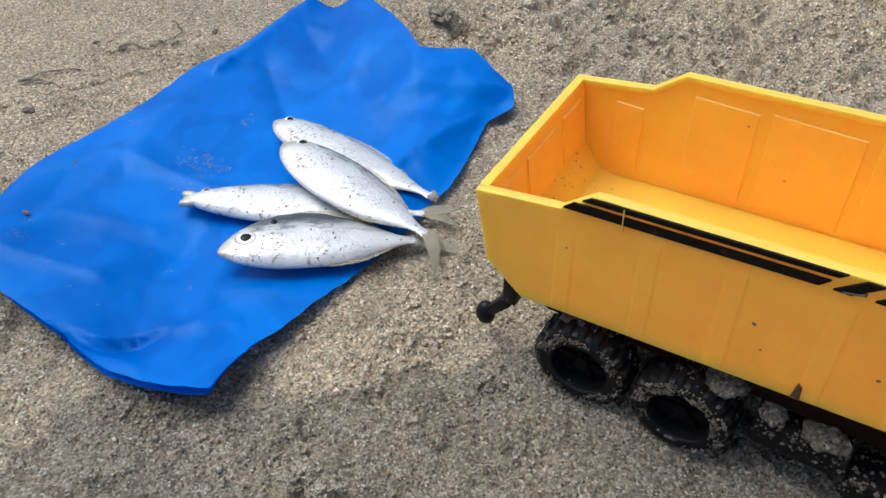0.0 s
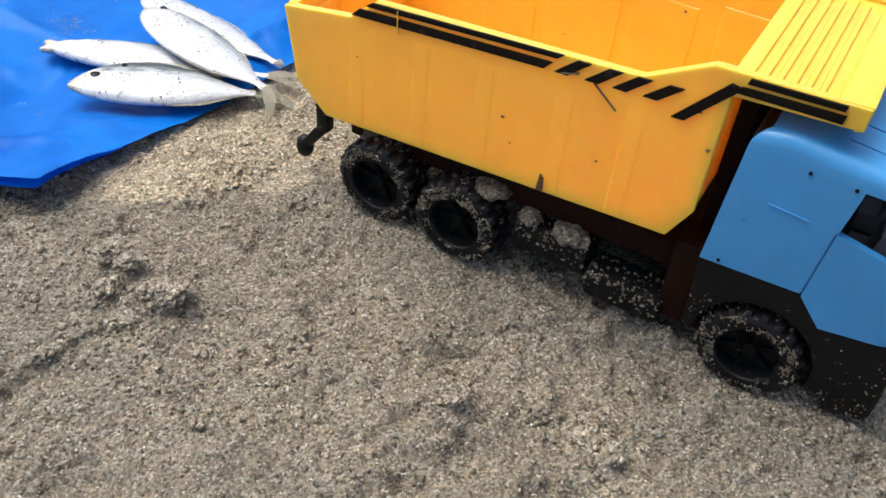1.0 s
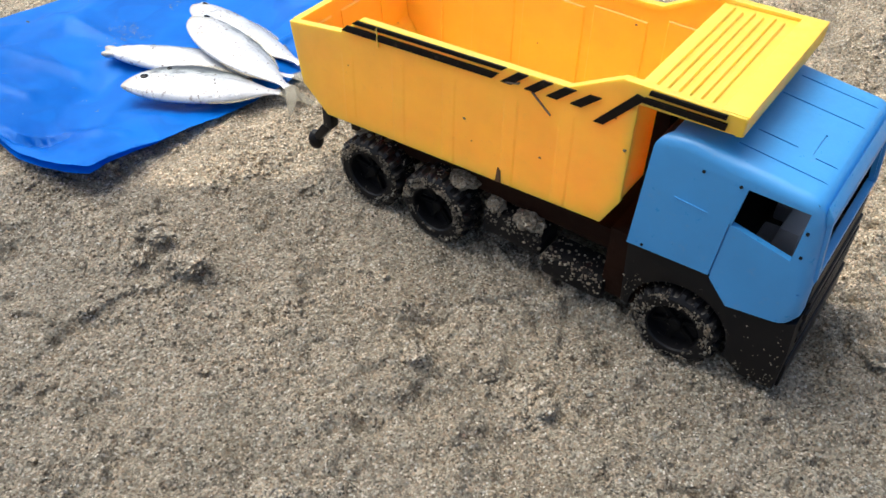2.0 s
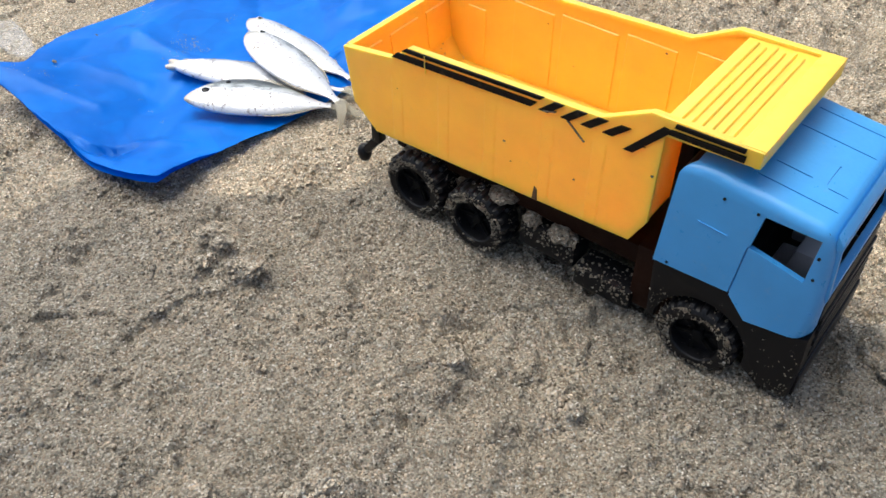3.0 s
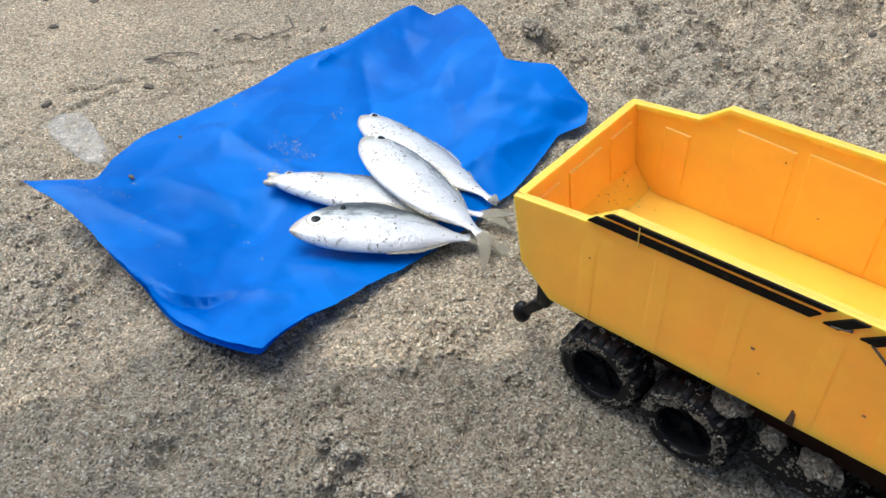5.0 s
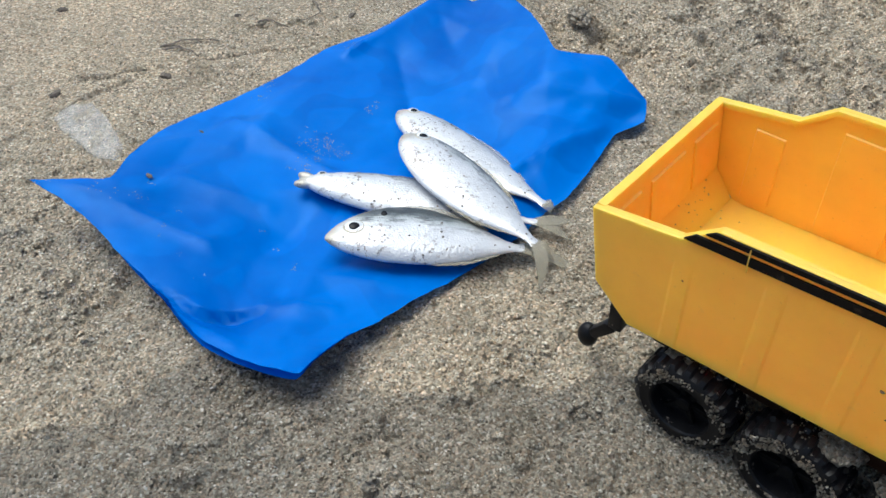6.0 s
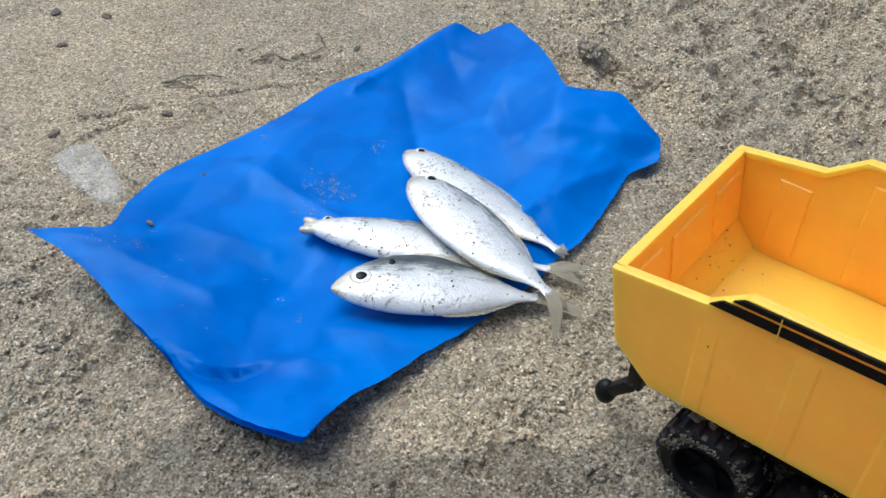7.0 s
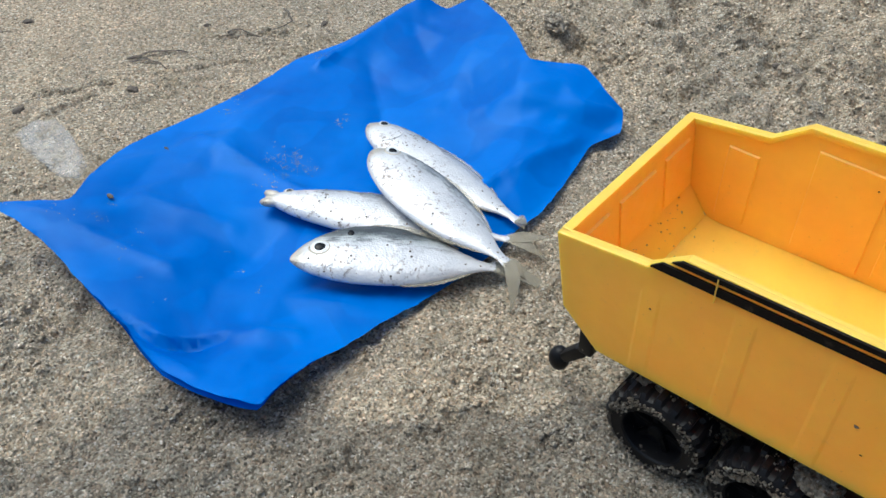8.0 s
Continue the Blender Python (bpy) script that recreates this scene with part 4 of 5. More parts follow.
# sand spilled on the sheet, with pale specks added in place of glints
PALE_SAND_AND_GLINTS, nt, bsdf = material("pale_sand_and_glints")
geo = nt.nodes.new("ShaderNodeNewGeometry")
col = ramp(nt, geo.outputs["Random Per Island"], [(0.0, (0.08, 0.07, 0.055)), (0.3, (0.22, 0.215, 0.18)), (0.85, (0.36, 0.35, 0.30)), (1.0, (0.55, 0.54, 0.50))]).outputs[0]
nt.links.new(col, bsdf.inputs["Base Color"])
bsdf.inputs["Roughness"].default_value = 0.8
rng = random.Random(21)
bm = bmesh.new()
for cx, cy, spread, count in ((-0.130, 0.708, 0.009, 30), (-0.118, 0.696, 0.008, 24), (-0.128, 0.673, 0.006, 14), (-0.104, 0.700, 0.004, 10), (-0.100, 0.769, 0.005, 10),
                              (-0.202, 0.767, 0.008, 12), (-0.149, 0.859, 0.006, 8), (-0.296, 0.571, 0.005, 14), (-0.258, 0.577, 0.005, 6), (-0.246, 0.577, 0.003, 4),
                              (-0.229, 0.579, 0.004, 7), (-0.225, 0.585, 0.002, 3), (-0.228, 0.601, 0.003, 3), (-0.201, 0.585, 0.003, 4), (-0.194, 0.560, 0.003, 3),
                              (-0.174, 0.540, 0.002, 2), (-0.153, 0.526, 0.002, 2), (-0.132, 0.590, 0.003, 2), (-0.115, 0.578, 0.003, 2), (-0.092, 0.562, 0.003, 2)):
    for _ in range(count):
        hx, hy = rng.gauss(cx, spread), rng.gauss(cy, spread)
        for _ in range(rng.choice((1, 2, 3, 9))):
            x, y = rng.gauss(hx, 0.0016), rng.gauss(hy, 0.0011)
            add_lump(bm, (x, y, sheet_at(x, y) + 0.0002), rng.uniform(0.0002, 0.00052), rng, 0.4)
spill_and_glints = new("spilled_sand_and_glints", finish("spilled_sand_and_glints", bm, PALE_SAND_AND_GLINTS, 60))
tagged(spill_and_glints, "sand grains and pale glint specks scattered on the blue plastic", "sand", kind="stuff")


# ---------------------------------------------------------------- the fish
def fish(nose, tail, z_nose, z_tail, up, down, thick, lobes, roll=0.0, gape=0.0, label="", eye_at=(0.085, 0.33), seed=0, eye_size=1.0, blunt=0.0, spot=False):
    """A silver fish lying on its side. nose, tail: ends of the body on the plan; up, down: greatest height of back and belly;
    lobes: (angle, length) of the tail fin's lobes against the body's line, in degrees and metres."""
    dx, dy = tail[0] - nose[0], tail[1] - nose[1]
    long = math.hypot(dx, dy)
    yaw = math.degrees(math.atan2(dy, dx))
    tilt = math.degrees(math.atan2(z_nose - z_tail, long))
    at = pose(nose[0], nose[1], z_nose, 0, 0, yaw) @ pose(0, 0, 0, 0, tilt, 0) @ pose(0, 0, 0, roll, 0, 0)
    whole = thing("fish", at, label, "fish", "fish on the blue plastic")
    ts = [0, 0.012, 0.035, 0.07, 0.11, 0.16, 0.22, 0.30, 0.38, 0.46, 0.54, 0.62, 0.70, 0.78, 0.85, 0.91, 0.955, 0.985, 1.0]
    at_t = [0, 0.012, 0.03, 0.07, 0.12, 0.20, 0.30, 0.42, 0.55, 0.70, 0.83, 0.92, 0.96, 1.0]
    full_top = np.interp(ts, at_t, [0.12, 0.28, 0.44, 0.66, 0.80, 0.93, 0.99, 1.0, 0.93, 0.72, 0.42, 0.20, 0.15, 0.20])
    lean_top = np.interp(ts, at_t, [0.05, 0.12, 0.21, 0.38, 0.56, 0.78, 0.94, 1.0, 0.93, 0.70, 0.39, 0.18, 0.13, 0.18])
    full_bot = np.interp(ts, at_t, [0.12, 0.24, 0.38, 0.56, 0.72, 0.88, 0.97, 1.0, 0.95, 0.74, 0.42, 0.18, 0.13, 0.18])
    lean_bot = np.interp(ts, at_t, [0.05, 0.14, 0.25, 0.44, 0.62, 0.80, 0.93, 1.0, 0.97, 0.76, 0.40, 0.17, 0.12, 0.17])
    top, bot = lean_top + (full_top - lean_top) * blunt, lean_bot + (full_bot - lean_bot) * blunt
    fat = np.interp(ts, [0, 0.03, 0.10, 0.20, 0.35, 0.55, 0.75, 0.92, 1.0], [0.16, 0.45, 0.80, 0.97, 1.0, 0.88, 0.60, 0.26, 0.10])
    bm, rings, m = bmesh.new(), [], 28
    for t, a, b, f in zip(ts, top, bot, fat):
        ring = []
        for i in range(m):
            g = 2 * math.pi * i / m
            cy, sz = math.cos(g), math.sin(g)
            y = (a * up if cy > 0 else b * down) * math.copysign(abs(cy) ** 0.95, cy)
            z = f * thick * 0.5 * math.copysign(abs(sz) ** 1.2, sz)
            wob = 1 + 0.03 * noise.noise(Vector((t * 6 + seed * 3, cy * 1.5, sz * 1.5)))
            ring.append(bm.verts.new((t * long, y * wob, z * wob)))
        rings.append(ring)
    for r0, r1 in zip(rings, rings[1:]):
        for i in range(m):
            j = (i + 1) % m
            bm.faces.new((r0[i], r0[j], r1[j], r1[i]))
    bm.faces.new(rings[0])
    bm.faces.new(rings[-1][::-1])
    body = part("body", bm, SKIN, whole, "", 60)

    def top_z(t, y):
        """Height of the flank at a place on the side."""
        a, b, f = np.interp(t, ts, top) * up, np.interp(t, ts, bot) * down, np.interp(t, ts, fat) * thick * 0.5
        k = min(0.98, abs(y) / (a if y > 0 else b))
        return f * (1 - k ** 2.1) ** 0.6

    # jaws, where the mouth is open
    for sign in (1, -1) if gape else ():
        bm = bmesh.new()
        made = bmesh.ops.create_uvsphere(bm, u_segments=14, v_segments=8, radius=1.0)["verts"]
        for v in made:
            q = v.co.copy()
            v.co = Vector((0.0042 + gape * 0.6 + q.x * (0.0058 + gape * 1.25), sign * (0.0022 + gape * 0.8) + q.y * (0.0034 + gape * 0.42) - sign * q.x * gape * 0.6, q.z * thick * 0.22))
        part("jaw", bm, SKIN, whole)
    # eye
    eye_x, eye_r = eye_at[0] * long, eye_size
    ex, ey = eye_x, eye_at[1] * up
    ez = top_z(eye_at[0], ey)
    bm = bmesh.new()
    bmesh.ops.create_uvsphere(bm, u_segments=20, v_segments=10, radius=1.0)
    for v in bm.verts:
        v.co = Vector((ex + v.co.x * 0.0068 * eye_r, ey + v.co.y * 0.0060 * eye_r, ez - 0.0011 + v.co.z * 0.0016))
    eye = part("eye", bm, EYE_WHITE, whole)
    bm = bmesh.new()
    bmesh.ops.create_uvsphere(bm, u_segments=18, v_segments=8, radius=1.0)
    for v in bm.verts:
        v.co = Vector((ex + 0.0003 + v.co.x * 0.0040 * eye_r, ey + v.co.y * 0.0035 * eye_r, ez + 0.0001 + v.co.z * 0.0009))
    part("pupil", bm, PUPIL, eye, "black pupil")
    bm = bmesh.new()
    inner_ring, outer_ring = [], []
    for i in range(24):
        g = 2 * math.pi * i / 24
        for rim, r_, up_z in ((inner_ring, 0.0060, 0.0009), (outer_ring, 0.0072, 0.0001)):
            qx, qy = ex + math.cos(g) * r_ * eye_r * 1.06, ey + math.sin(g) * r_ * eye_r * 0.94
            rim.append(bm.verts.new((qx, qy, top_z(qx / long, qy) + up_z * 0.5)))
    for i in range(24):
        j = (i + 1) % 24
        bm.faces.new((inner_ring[i], outer_ring[i], outer_ring[j], inner_ring[j]))
    part("eye_rim", bm, SNOUT, eye)
    # dark spot above the gill cover
    if spot:
        bm = bmesh.new()
        bmesh.ops.create_uvsphere(bm, u_segments=12, v_segments=6, radius=1.0)
        sx, sy = 0.285, 0.62
        for v in bm.verts:
            v.co = Vector((sx * long + v.co.x * 0.0026, sy * up + v.co.y * 0.0040, top_z(sx, sy * up) + v.co.z * 0.0005))
        part("gill_spot", bm, PUPIL, whole, "dark spot behind the head")
    # gill cover: a thin curved plate with a dark slit behind it
    bm = bmesh.new()
    inner_arc, outer_arc = [], []
    for i in range(13):
        g = radians(-62 + 124 * i / 12)
        gx_, gy_ = (0.135 + 0.085 * math.cos(g)) * long, 0.62 * math.sin(g) * (up if g > 0 else down)
        gz_ = top_z(gx_ / long, gy_)
        outer_arc.append(bm.verts.new((gx_, gy_, gz_ + 0.0004)))
        ix, iy = gx_ - 0.007, gy_ * 0.93
        inner_arc.append(bm.verts.new((ix, iy, top_z(ix / long, iy) + 0.0001)))
    base_arc = [bm.verts.new((v.co.x + 0.0006, v.co.y, v.co.z - 0.0016)) for v in outer_arc]
    for i in range(12):
        bm.faces.new((inner_arc[i], outer_arc[i], outer_arc[i + 1], inner_arc[i + 1]))
        bm.faces.new((outer_arc[i], base_arc[i], base_arc[i + 1], outer_arc[i + 1]))
    part("gill_cover", bm, SKIN, whole, "", 60)
    # dorsal and belly fins folded along the edges
    for edge, s0, s1, high in ((1, 0.36, 0.80, 0.0032), (-1, 0.52, 0.86, 0.0026)):
        bm, low_row, high_row = bmesh.new(), [], []
        for i in range(16):
            t = s0 + (s1 - s0) * i / 15
            y = edge * np.interp(t, ts, top if edge > 0 else bot) * (up if edge > 0 else down)
            jag = high * math.sin(math.pi * min(1, 0.12 + i / 15 * 0.9)) * (0.75 + 0.25 * (i % 2))
            low_row.append((t * long, y * 0.97, 0.0003))
            high_row.append((t * long + 0.003, y + edge * jag, 0.0008))
        for off in (0.0, -0.0007):
            a = [bm.verts.new((p[0], p[1], p[2] + off)) for p in low_row]
            b = [bm.verts.new((p[0], p[1], p[2] + off)) for p in high_row]
            for i in range(15):
                bm.faces.new((a[i], a[i + 1], b[i + 1], b[i]))
        part("fin", bm, FIN, whole, "", 60)
    # tail fin lobes
    for angle, reach, drop in lobes:
        bm = bmesh.new()
        steps = 10
        layers = []
        for off in (0.0004, -0.0004):
            left, right = [], []
            for i in range(steps + 1):
                q = i / steps
                wide = 0.0045 * (1 - q) ** 0.75 + 0.0040 * math.sin(math.pi * min(1, q * 1.15)) ** 1.2 * (1 - q * 0.4)
                bend = radians(angle * (0.55 + 0.45 * q))
                cx_, cy_ = long - 0.002 + reach * q * math.cos(bend), reach * q * math.sin(bend)
                nx_, ny_ = -math.sin(bend), math.cos(bend)
                zz = off + drop * q * q + 0.0008 * math.sin(q * 5)
                left.append(bm.verts.new((cx_ + nx_ * wide, cy_ + ny_ * wide, zz)))
                right.append(bm.verts.new((cx_ - nx_ * wide * 0.7, cy_ - ny_ * wide * 0.7, zz + 0.0004)))
            for i in range(steps):
                bm.faces.new((left[i], right[i], right[i + 1], left[i + 1]))
            layers.append(left + right[::-1])
        for i in range(len(layers[0])):
            j = (i + 1) % len(layers[0])
            bm.faces.new((layers[0][i], layers[0][j], layers[1][j], layers[1][i]))
        part("tail_fin", bm, FIN, whole, "translucent greyish yellow tail fin", 60)
    # grains of sand stuck to the flank
    r = random.Random(seed + 90)
    bm = bmesh.new()
    for _ in range(46):
        t = r.choice((r.uniform(0.05, 0.95), r.gauss(0.22, 0.05)))
        t = min(0.95, max(0.04, t))
        y = r.uniform(-0.85, 0.85)
        y *= np.interp(t, ts, top) * up if y > 0 else np.interp(t, ts, bot) * down
        add_lump(bm, (t * long, y, top_z(t, y)), r.choice((0.0004, 0.0005, 0.0007, 0.0010)), r, 0.5)
    tagged(part("stuck_sand", bm, DEBRIS_AND_SHADE, whole, "", 60), kind="stuff")
    return whole


# fish behind and underneath first
fish((-0.119, 0.644), (0.077, 0.650), 0.0240, 0.0110, 0.0225, 0.0205, 0.016, [(26, 0.038, -0.006), (-14, 0.034, -0.006)], 4, 0.0022,
     "silver dead fish with open mouth, sandy, under another fish", (0.085, 0.40), 2, 0.6)
fish((-0.068, 0.755), (0.080, 0.669), 0.0220, 0.0140, 0.0225, 0.0260, 0.017, [(30, 0.010, -0.002), (-12, 0.010, -0.002)], -6, 0.0,
     "silver dead fish lying partly underneath another fish", (0.075, 0.26), 5, 0.85, 0.85)
fish((-0.072, 0.578), (0.074, 0.616), 0.0290, 0.0130, 0.0350, 0.0195, 0.016, [(12, 0.030, -0.006), (-22, 0.058, -0.008)], 8, 0.0,
     "silver dead fish with large dark eye on blue plastic", (0.140, 0.23), 7, 1.1, 0.25, True)
fish((-0.047, 0.703), (0.082, 0.616), 0.0370, 0.0200, 0.0255, 0.0275, 0.016, [(-38, 0.040, -0.014), (20, 0.020, -0.010)], -4, 0.0,
     "largest silver dead fish lying across the others", (0.092, 0.34), 11, 0.95, 0.8)

# ---------------------------------------------------------------- small things on the sand
scrap_edge = [(-0.392, 0.701, 0), (-0.388, 0.719, 0), (-0.366, 0.727, 0), (-0.337, 0.708, 0), (-0.303, 0.674, 0), (-0.301, 0.655, 0), (-0.320, 0.654, 0), (-0.343, 0.669, 0), (-0.372, 0.684, 0)]
ring = [p + 0.0035 * Vector((noise.noise(p * 110), noise.noise(p * 110 + Vector((7, 0, 0))), 0)) for p in spline_ring(scrap_edge, 0.003)]
bm = bmesh.new()
mid = Vector((-0.343, 0.690, 0))
rings = []
for k, lift in ((1.0, 0.0), (0.97, 0.0028), (0.82, 0.0042), (0.5, 0.0050), (0.2, 0.0046)):
    row = []
    for p in ring:
        q = mid.lerp(p, k)
        row.append(bm.verts.new((q.x, q.y, ground_at(q.x, q.y) + 0.0004 + lift * (1 + 0.5 * noise.noise(q * 70)))))
    rings.append(row)
for a, b in zip(rings, rings[1:]):
    for i in range(len(a)):
        j = (i + 1) % len(a)
        bm.faces.new((a[i], a[j], b[j], b[i]))
bm.faces.new(rings[-1])
bm.faces.new(rings[0][::-1])
scrap = new("clear_plastic_scrap", finish("clear_plastic_scrap", bm, JELLY, 60))
tagged(scrap, "cloudy translucent scrap lying flat on the sand", "plastic scrap")


def pebble(x, y, size, label="small dark pebble half sunk in the sand"):
    r = random.Random(int((x + 9) * 9999 + y * 777))
    bm = bmesh.new()
    made = bmesh.ops.create_icosphere(bm, subdivisions=3, radius=1.0)["verts"]
    shift = Vector((x * 50, y * 50, 0))
    for v in made:
        k = size * (1 + 0.5 * noise.noise(v.co * 1.3 + shift) + 0.3 * noise.noise(v.co * 3.4 + shift))
        v.co = Vector((v.co.x * k * 1.25, v.co.y * k * 0.8, v.co.z * k * 0.5))
    ob = new("pebble", finish("pebble", bm, DEBRIS_AND_SHADE, 60))
    ob.matrix_world = pose(x, y, ground_at(x, y) + size * 0.2, 0, 0, r.uniform(0, 180))
    tagged(ob, label, "pebble", "dark pebbles on the sand")


for x, y, size in ((-0.412, 0.735, 0.0085), (-0.323, 0.791, 0.0085), (-0.546, 0.948, 0.010), (-0.483, 0.952, 0.009), (-0.498, 0.885, 0.008), (-0.302, 0.917, 0.005),
                   (0.582, 0.378, 0.004), (0.060, 0.306, 0.003), (-0.18, 0.945, 0.006), (0.33, 0.99, 0.007), (0.43, 1.04, 0.008), (0.28, 0.955, 0.006)):
    pebble(x, y, size * 0.6)


# a thin dark strip standing in for shade along sand ridges and leaf scraps
def twig(points, thick, label):
    cu = bmesh.new()
    rough_ = random.Random(int(points[0][0] * 9999))
    fine = []
    for a, b in zip(points, points[1:]):
        for q in (0.0, 0.33, 0.67):
            p = Vector(a).lerp(Vector(b), q)
            fine.append((p.x + rough_.gauss(0, 0.0011), p.y + rough_.gauss(0, 0.0011), p.z))
    points = fine + [points[-1]]
    prev = None
    for i, (x, y, up_) in enumerate(points):
        k = thick * (1 - 0.6 * i / len(points)) * rough_.uniform(0.55, 1.15)
        d = Vector(points[min(i + 1, len(points) - 1)]) - Vector(points[max(i - 1, 0)])
        n = Vector((-d.y, d.x, 0)).normalized()
        c0 = Vector((x, y, ground_at(x, y) + up_ + k * 0.6))
        row = [cu.verts.new(c0 + n * k * math.cos(g) + Vector((0, 0, 0.6 * k * math.sin(g)))) for g in np.linspace(0, 2 * math.pi, 7)[:-1]]
        if prev:
            for j in range(6):
                cu.faces.new((prev[j], prev[(j + 1) % 6], row[(j + 1) % 6], row[j]))
        else:
            cu.faces.new(row[::-1])
        prev = row
    cu.faces.new(prev)
    ob = new("twig", finish("twig", cu, DEBRIS_AND_SHADE, 60))
    tagged(ob, label, "twig", "bits of driftwood")


twig([(-0.351, 0.838, 0), (-0.338, 0.848, 0.002), (-0.322, 0.852, 0.003), (-0.306, 0.860, 0.001), (-0.295, 0.860, 0)], 0.0019, "short dark strip for ridge shade and scraps on the sand")
twig([(-0.348, 0.832, 0), (-0.332, 0.838, 0.003), (-0.315, 0.836, 0.001), (-0.304, 0.828, 0)], 0.0019, "crooked dark strip for ridge shade and scraps on the sand")
twig([(-0.234, 0.968, 0), (-0.222, 0.953, 0.003), (-0.215, 0.939, 0.002), (-0.226, 0.918, 0)], 0.0019, "bent dark strip for ridge shade and scraps on the sand")
twig([(-0.274, 0.905, 0), (-0.257, 0.911, 0.002), (-0.238, 0.908, 0)], 0.0019, "short dark strip for ridge shade and scraps on the sand")



def clod(x, y, wide, high, seed):
    """A crumbling clump of damp sand, half sunk."""
    r = random.Random(seed)
    bm = bmesh.new()
    made = bmesh.ops.create_icosphere(bm, subdivisions=4, radius=1.0)["verts"]
    sh = Vector((seed * 1.7, seed * 0.6, 0))
    for v in made:
        n = v.co.copy()
        k = 1 + 0.45 * noise.noise(n * 1.6 + sh) + 0.30 * noise.noise(n * 4.2 + sh) + 0.16 * noise.noise(n * 9.5 + sh)
        v.co = Vector((n.x * wide * k, n.y * wide * 0.8 * k, n.z * high * 0.8 * k))
    ob = new("sand_clod", finish("sand_clod", bm, LOOSE, 60))
    ob.matrix_world = pose(x, y, ground_at(x, y) - high * 0.15, 0, 0, r.uniform(0, 180))
    tagged(ob, "crumbling clump of damp beige sand", "sand clod", "clods of sand")


for k, (x, y, wide, high) in enumerate((
        (0.026, 0.402, 0.012, 0.008), (0.040, 0.393, 0.009, 0.006), (0.050, 0.384, 0.010, 0.007), (0.074, 0.371, 0.013, 0.008), (0.027, 0.374, 0.008, 0.006),
        (0.060, 0.366, 0.007, 0.005), (0.010, 0.318, 0.006, 0.004), (0.194, 0.186, 0.015, 0.010), (0.181, 0.172, 0.012, 0.009), (0.207, 0.328, 0.008, 0.005),
        (0.344, 0.297, 0.009, 0.005), (0.358, 0.284, 0.008, 0.005), (0.264, 0.311, 0.008, 0.004), (0.113, 0.162, 0.012, 0.007), (-0.385, 0.545, 0.016, 0.010),
        (-0.335, 0.545, 0.010, 0.007), (-0.188, 0.521, 0.010, 0.006), (-0.165, 0.505, 0.007, 0.005), (0.062, 0.980, 0.014, 0.010), (0.31, 0.890, 0.012, 0.008),
        (0.595, 0.368, 0.010, 0.006), (0.135, 0.497, 0.007, 0.004), (0.155, 0.485, 0.006, 0.004), (-0.27, 0.50, 0.008, 0.005))):
    clod(x, y, wide, high, k + 1)

# loose crumbs and coarse grains all over the near sand
rs = np.random.default_rng(5)
OCTA = np.array([(1, 0, 0), (0, 1, 0), (-1, 0, 0), (0, -1, 0), (0, 0, 1), (0, 0, -1)], float)
OCTF = np.array([(0, 1, 4), (1, 2, 4), (2, 3, 4), (3, 0, 4), (1, 0, 5), (2, 1, 5), (3, 2, 5), (0, 3, 5)])
CRUMB, nt, bsdf = material("loose_sand_grains")
geo = nt.nodes.new("ShaderNodeNewGeometry")
col = ramp(nt, geo.outputs["Random Per Island"], SAND_STOPS).outputs[0]
nt.links.new(col, bsdf.inputs["Base Color"])
bsdf.inputs["Roughness"].default_value = 0.75


def scatter(name, count, lo, hi, sizes, label, keep=None, mat=None):
    x, y = rs.uniform(lo[0], hi[0], count), rs.uniform(lo[1], hi[1], count)
    if keep is not None:
        k = keep(x, y)
        x, y = x[k], y[k]
    n = len(x)
    size = sizes[0] + (sizes[1] - sizes[0]) * rs.random(n) ** 2.5
    z = flattened(x, y, sand_height(x, y)) + size * 0.25
    corner = OCTA[None] * size[:, None, None] * rs.uniform(0.6, 1.25, (n, 6, 1))
    a = rs.uniform(0, 6.28, n)
    ca, sa = np.cos(a)[:, None], np.sin(a)[:, None]
    cx, cy = corner[..., 0] * ca - corner[..., 1] * sa, corner[..., 0] * sa + corner[..., 1] * ca
    co = np.stack([cx + x[:, None], cy + y[:, None], corner[..., 2] * 0.8 + z[:, None]], -1).reshape(-1, 3)
    faces = (OCTF[None] + 6 * np.arange(n)[:, None, None]).reshape(-1, 3)
    ob = new(name, mesh_from(name, co, faces, mat or CRUMB, False))
    tagged(ob, label, "sand", kind="stuff")


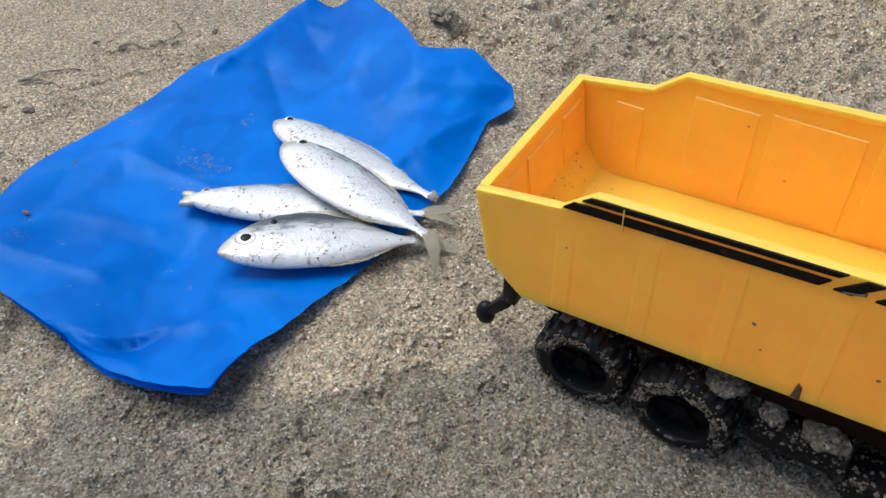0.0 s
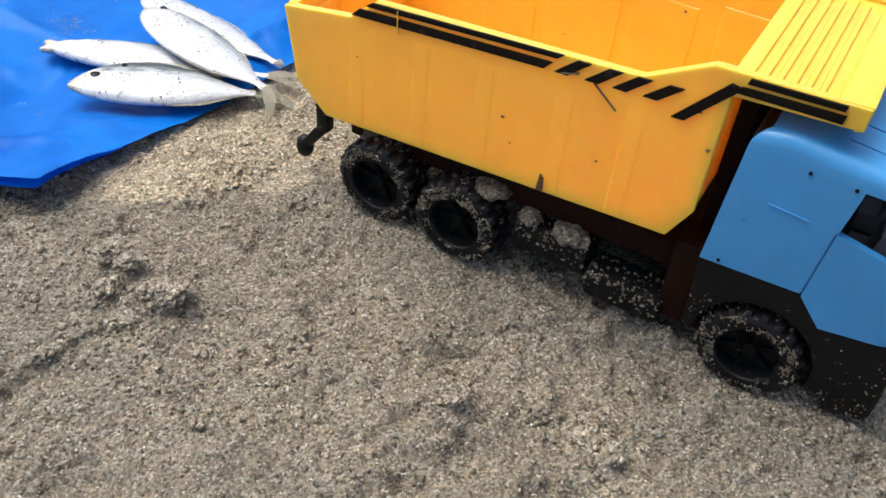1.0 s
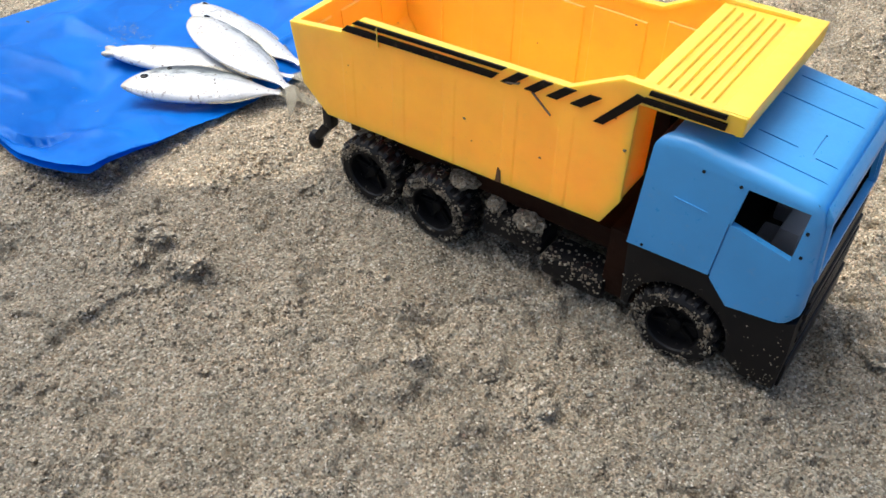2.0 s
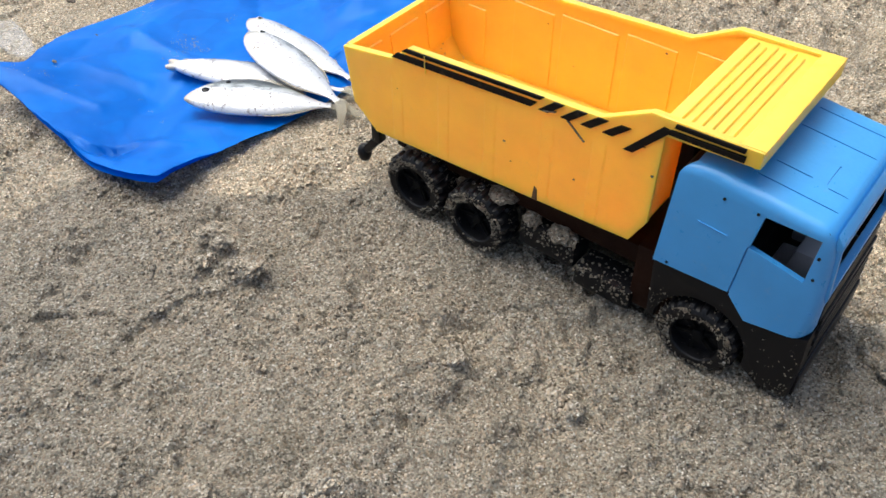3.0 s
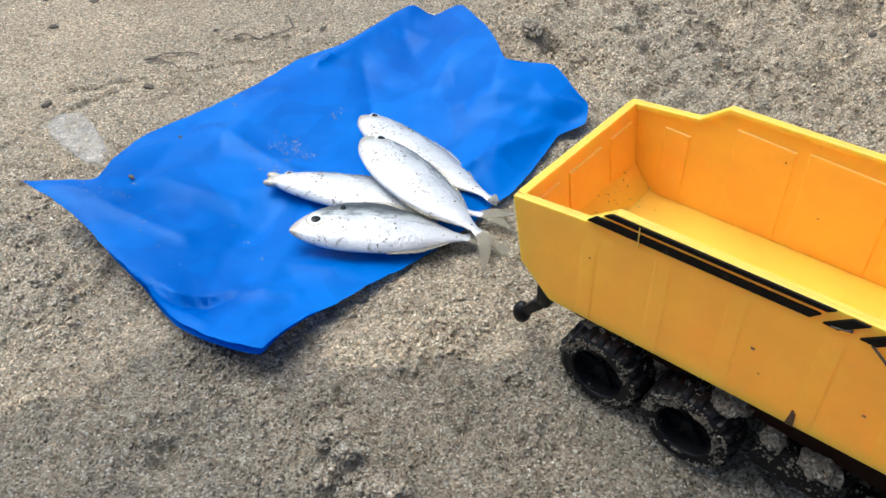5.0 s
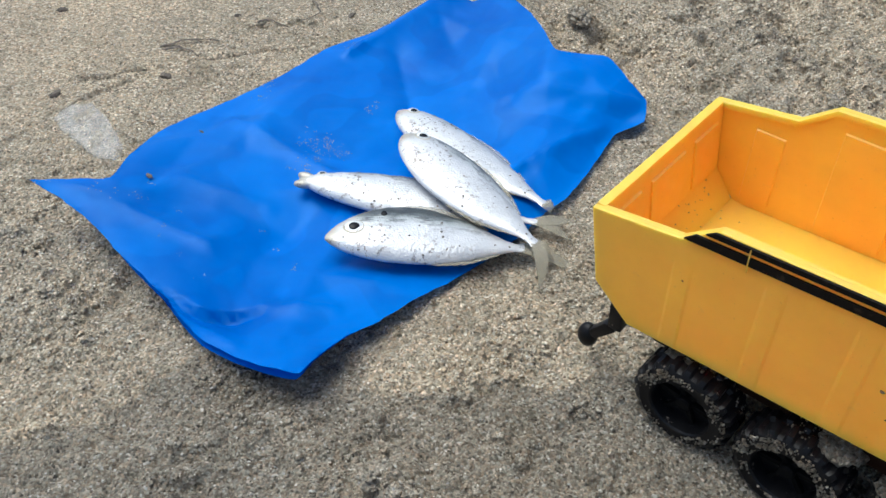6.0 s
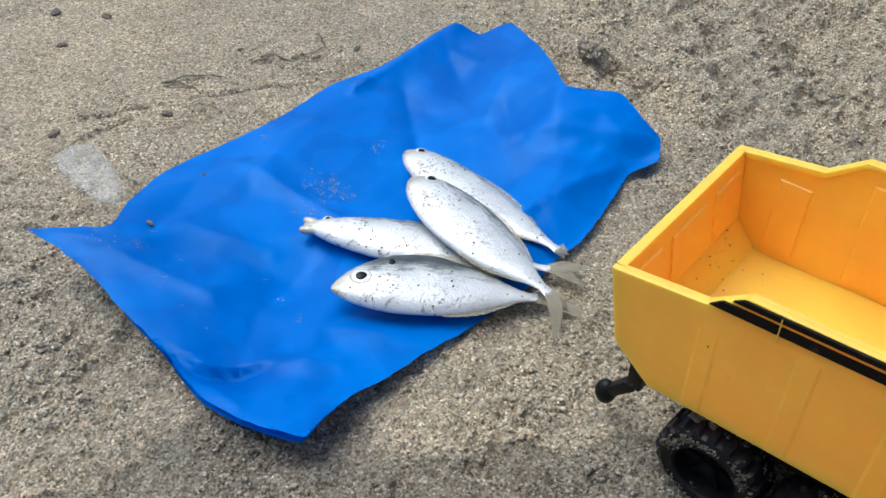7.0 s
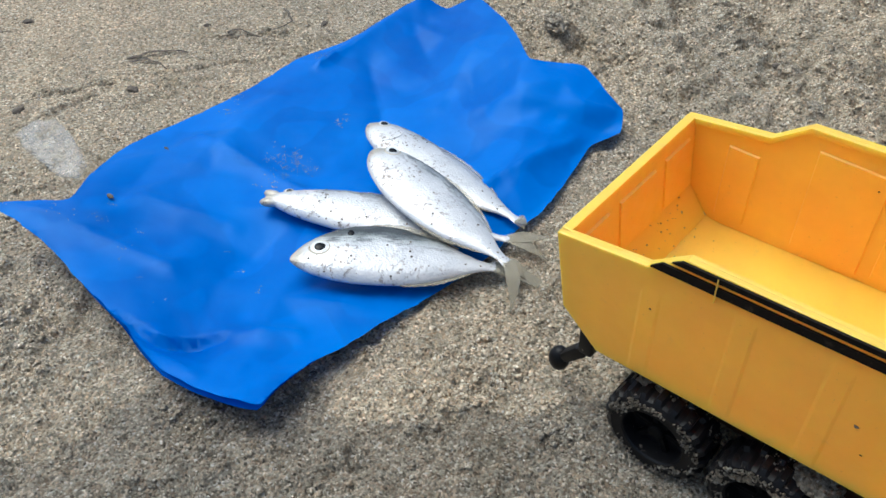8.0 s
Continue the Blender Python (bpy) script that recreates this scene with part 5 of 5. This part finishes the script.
def drifts(x, y):
    """Where crumbs lie thick: patches, along the cracks and on the mounds."""
    k = field(x, y, 0.075, 31) + 0.6 * field(x, y, 0.024, 32)
    for line, high, reach in CRACKS:
        d, side = along(x, y, line)
        k = k + 0.30 * np.exp(-d / 0.014)
    for mx, my, high, r in MOUNDS:
        k = k + (0.75 if high > 0 else 0.35) * np.exp(-((x - mx) ** 2 + (y - my) ** 2) / (1.3 * r) ** 2)
    k = k + 0.5 * np.clip((x * 0.9 + (y - 0.75) * 0.6) * 3.0, 0, 1)
    calm = ((y - 0.94) - 1.4 * (x + 0.15) > 0) & (y > 0.6)
    return k - 0.8 * calm


ICO_V, ICO_F = [], []
_ico = bmesh.new()
bmesh.ops.create_icosphere(_ico, subdivisions=1, radius=1.0)
ICO_V = np.array([tuple(v.co) for v in _ico.verts])
ICO_F = np.array([[v.index for v in f.verts] for f in _ico.faces])
_ico.free()


def crumbs(name, count, sizes, level, label):
    x, y = rs.uniform(-0.55, 0.76, count), rs.uniform(0.12, 1.25, count)
    k = drifts(x, y) + 0.35 * rs.random(count) > level
    x, y = x[k], y[k]
    n = len(x)
    size = sizes[0] + (sizes[1] - sizes[0]) * rs.random(n) ** 3
    z = flattened(x, y, sand_height(x, y)) + size * 0.3
    shape = ICO_V[None] * (size[:, None, None] * rs.uniform(0.6, 1.3, (n, len(ICO_V), 1)))
    a = rs.uniform(0, 6.28, n)
    ca, sa = np.cos(a)[:, None], np.sin(a)[:, None]
    co = np.stack([shape[..., 0] * ca - shape[..., 1] * sa + x[:, None], shape[..., 0] * sa + shape[..., 1] * ca + y[:, None], shape[..., 2] * 0.8 + z[:, None]], -1).reshape(-1, 3)
    faces = (ICO_F[None] + len(ICO_V) * np.arange(n)[:, None, None]).reshape(-1, 3)
    tagged(new(name, mesh_from(name, co, faces, LOOSE)), label, "sand", kind="stuff")


scatter("sand_grains", 80000, (-0.42, 0.12), (0.68, 1.02), (0.0006, 0.0013), "coarse mixed sand grains on the surface")
crumbs("sand_crumbs", 34000, (0.0009, 0.0034), 0.62, "small loose crumbs of damp sand")
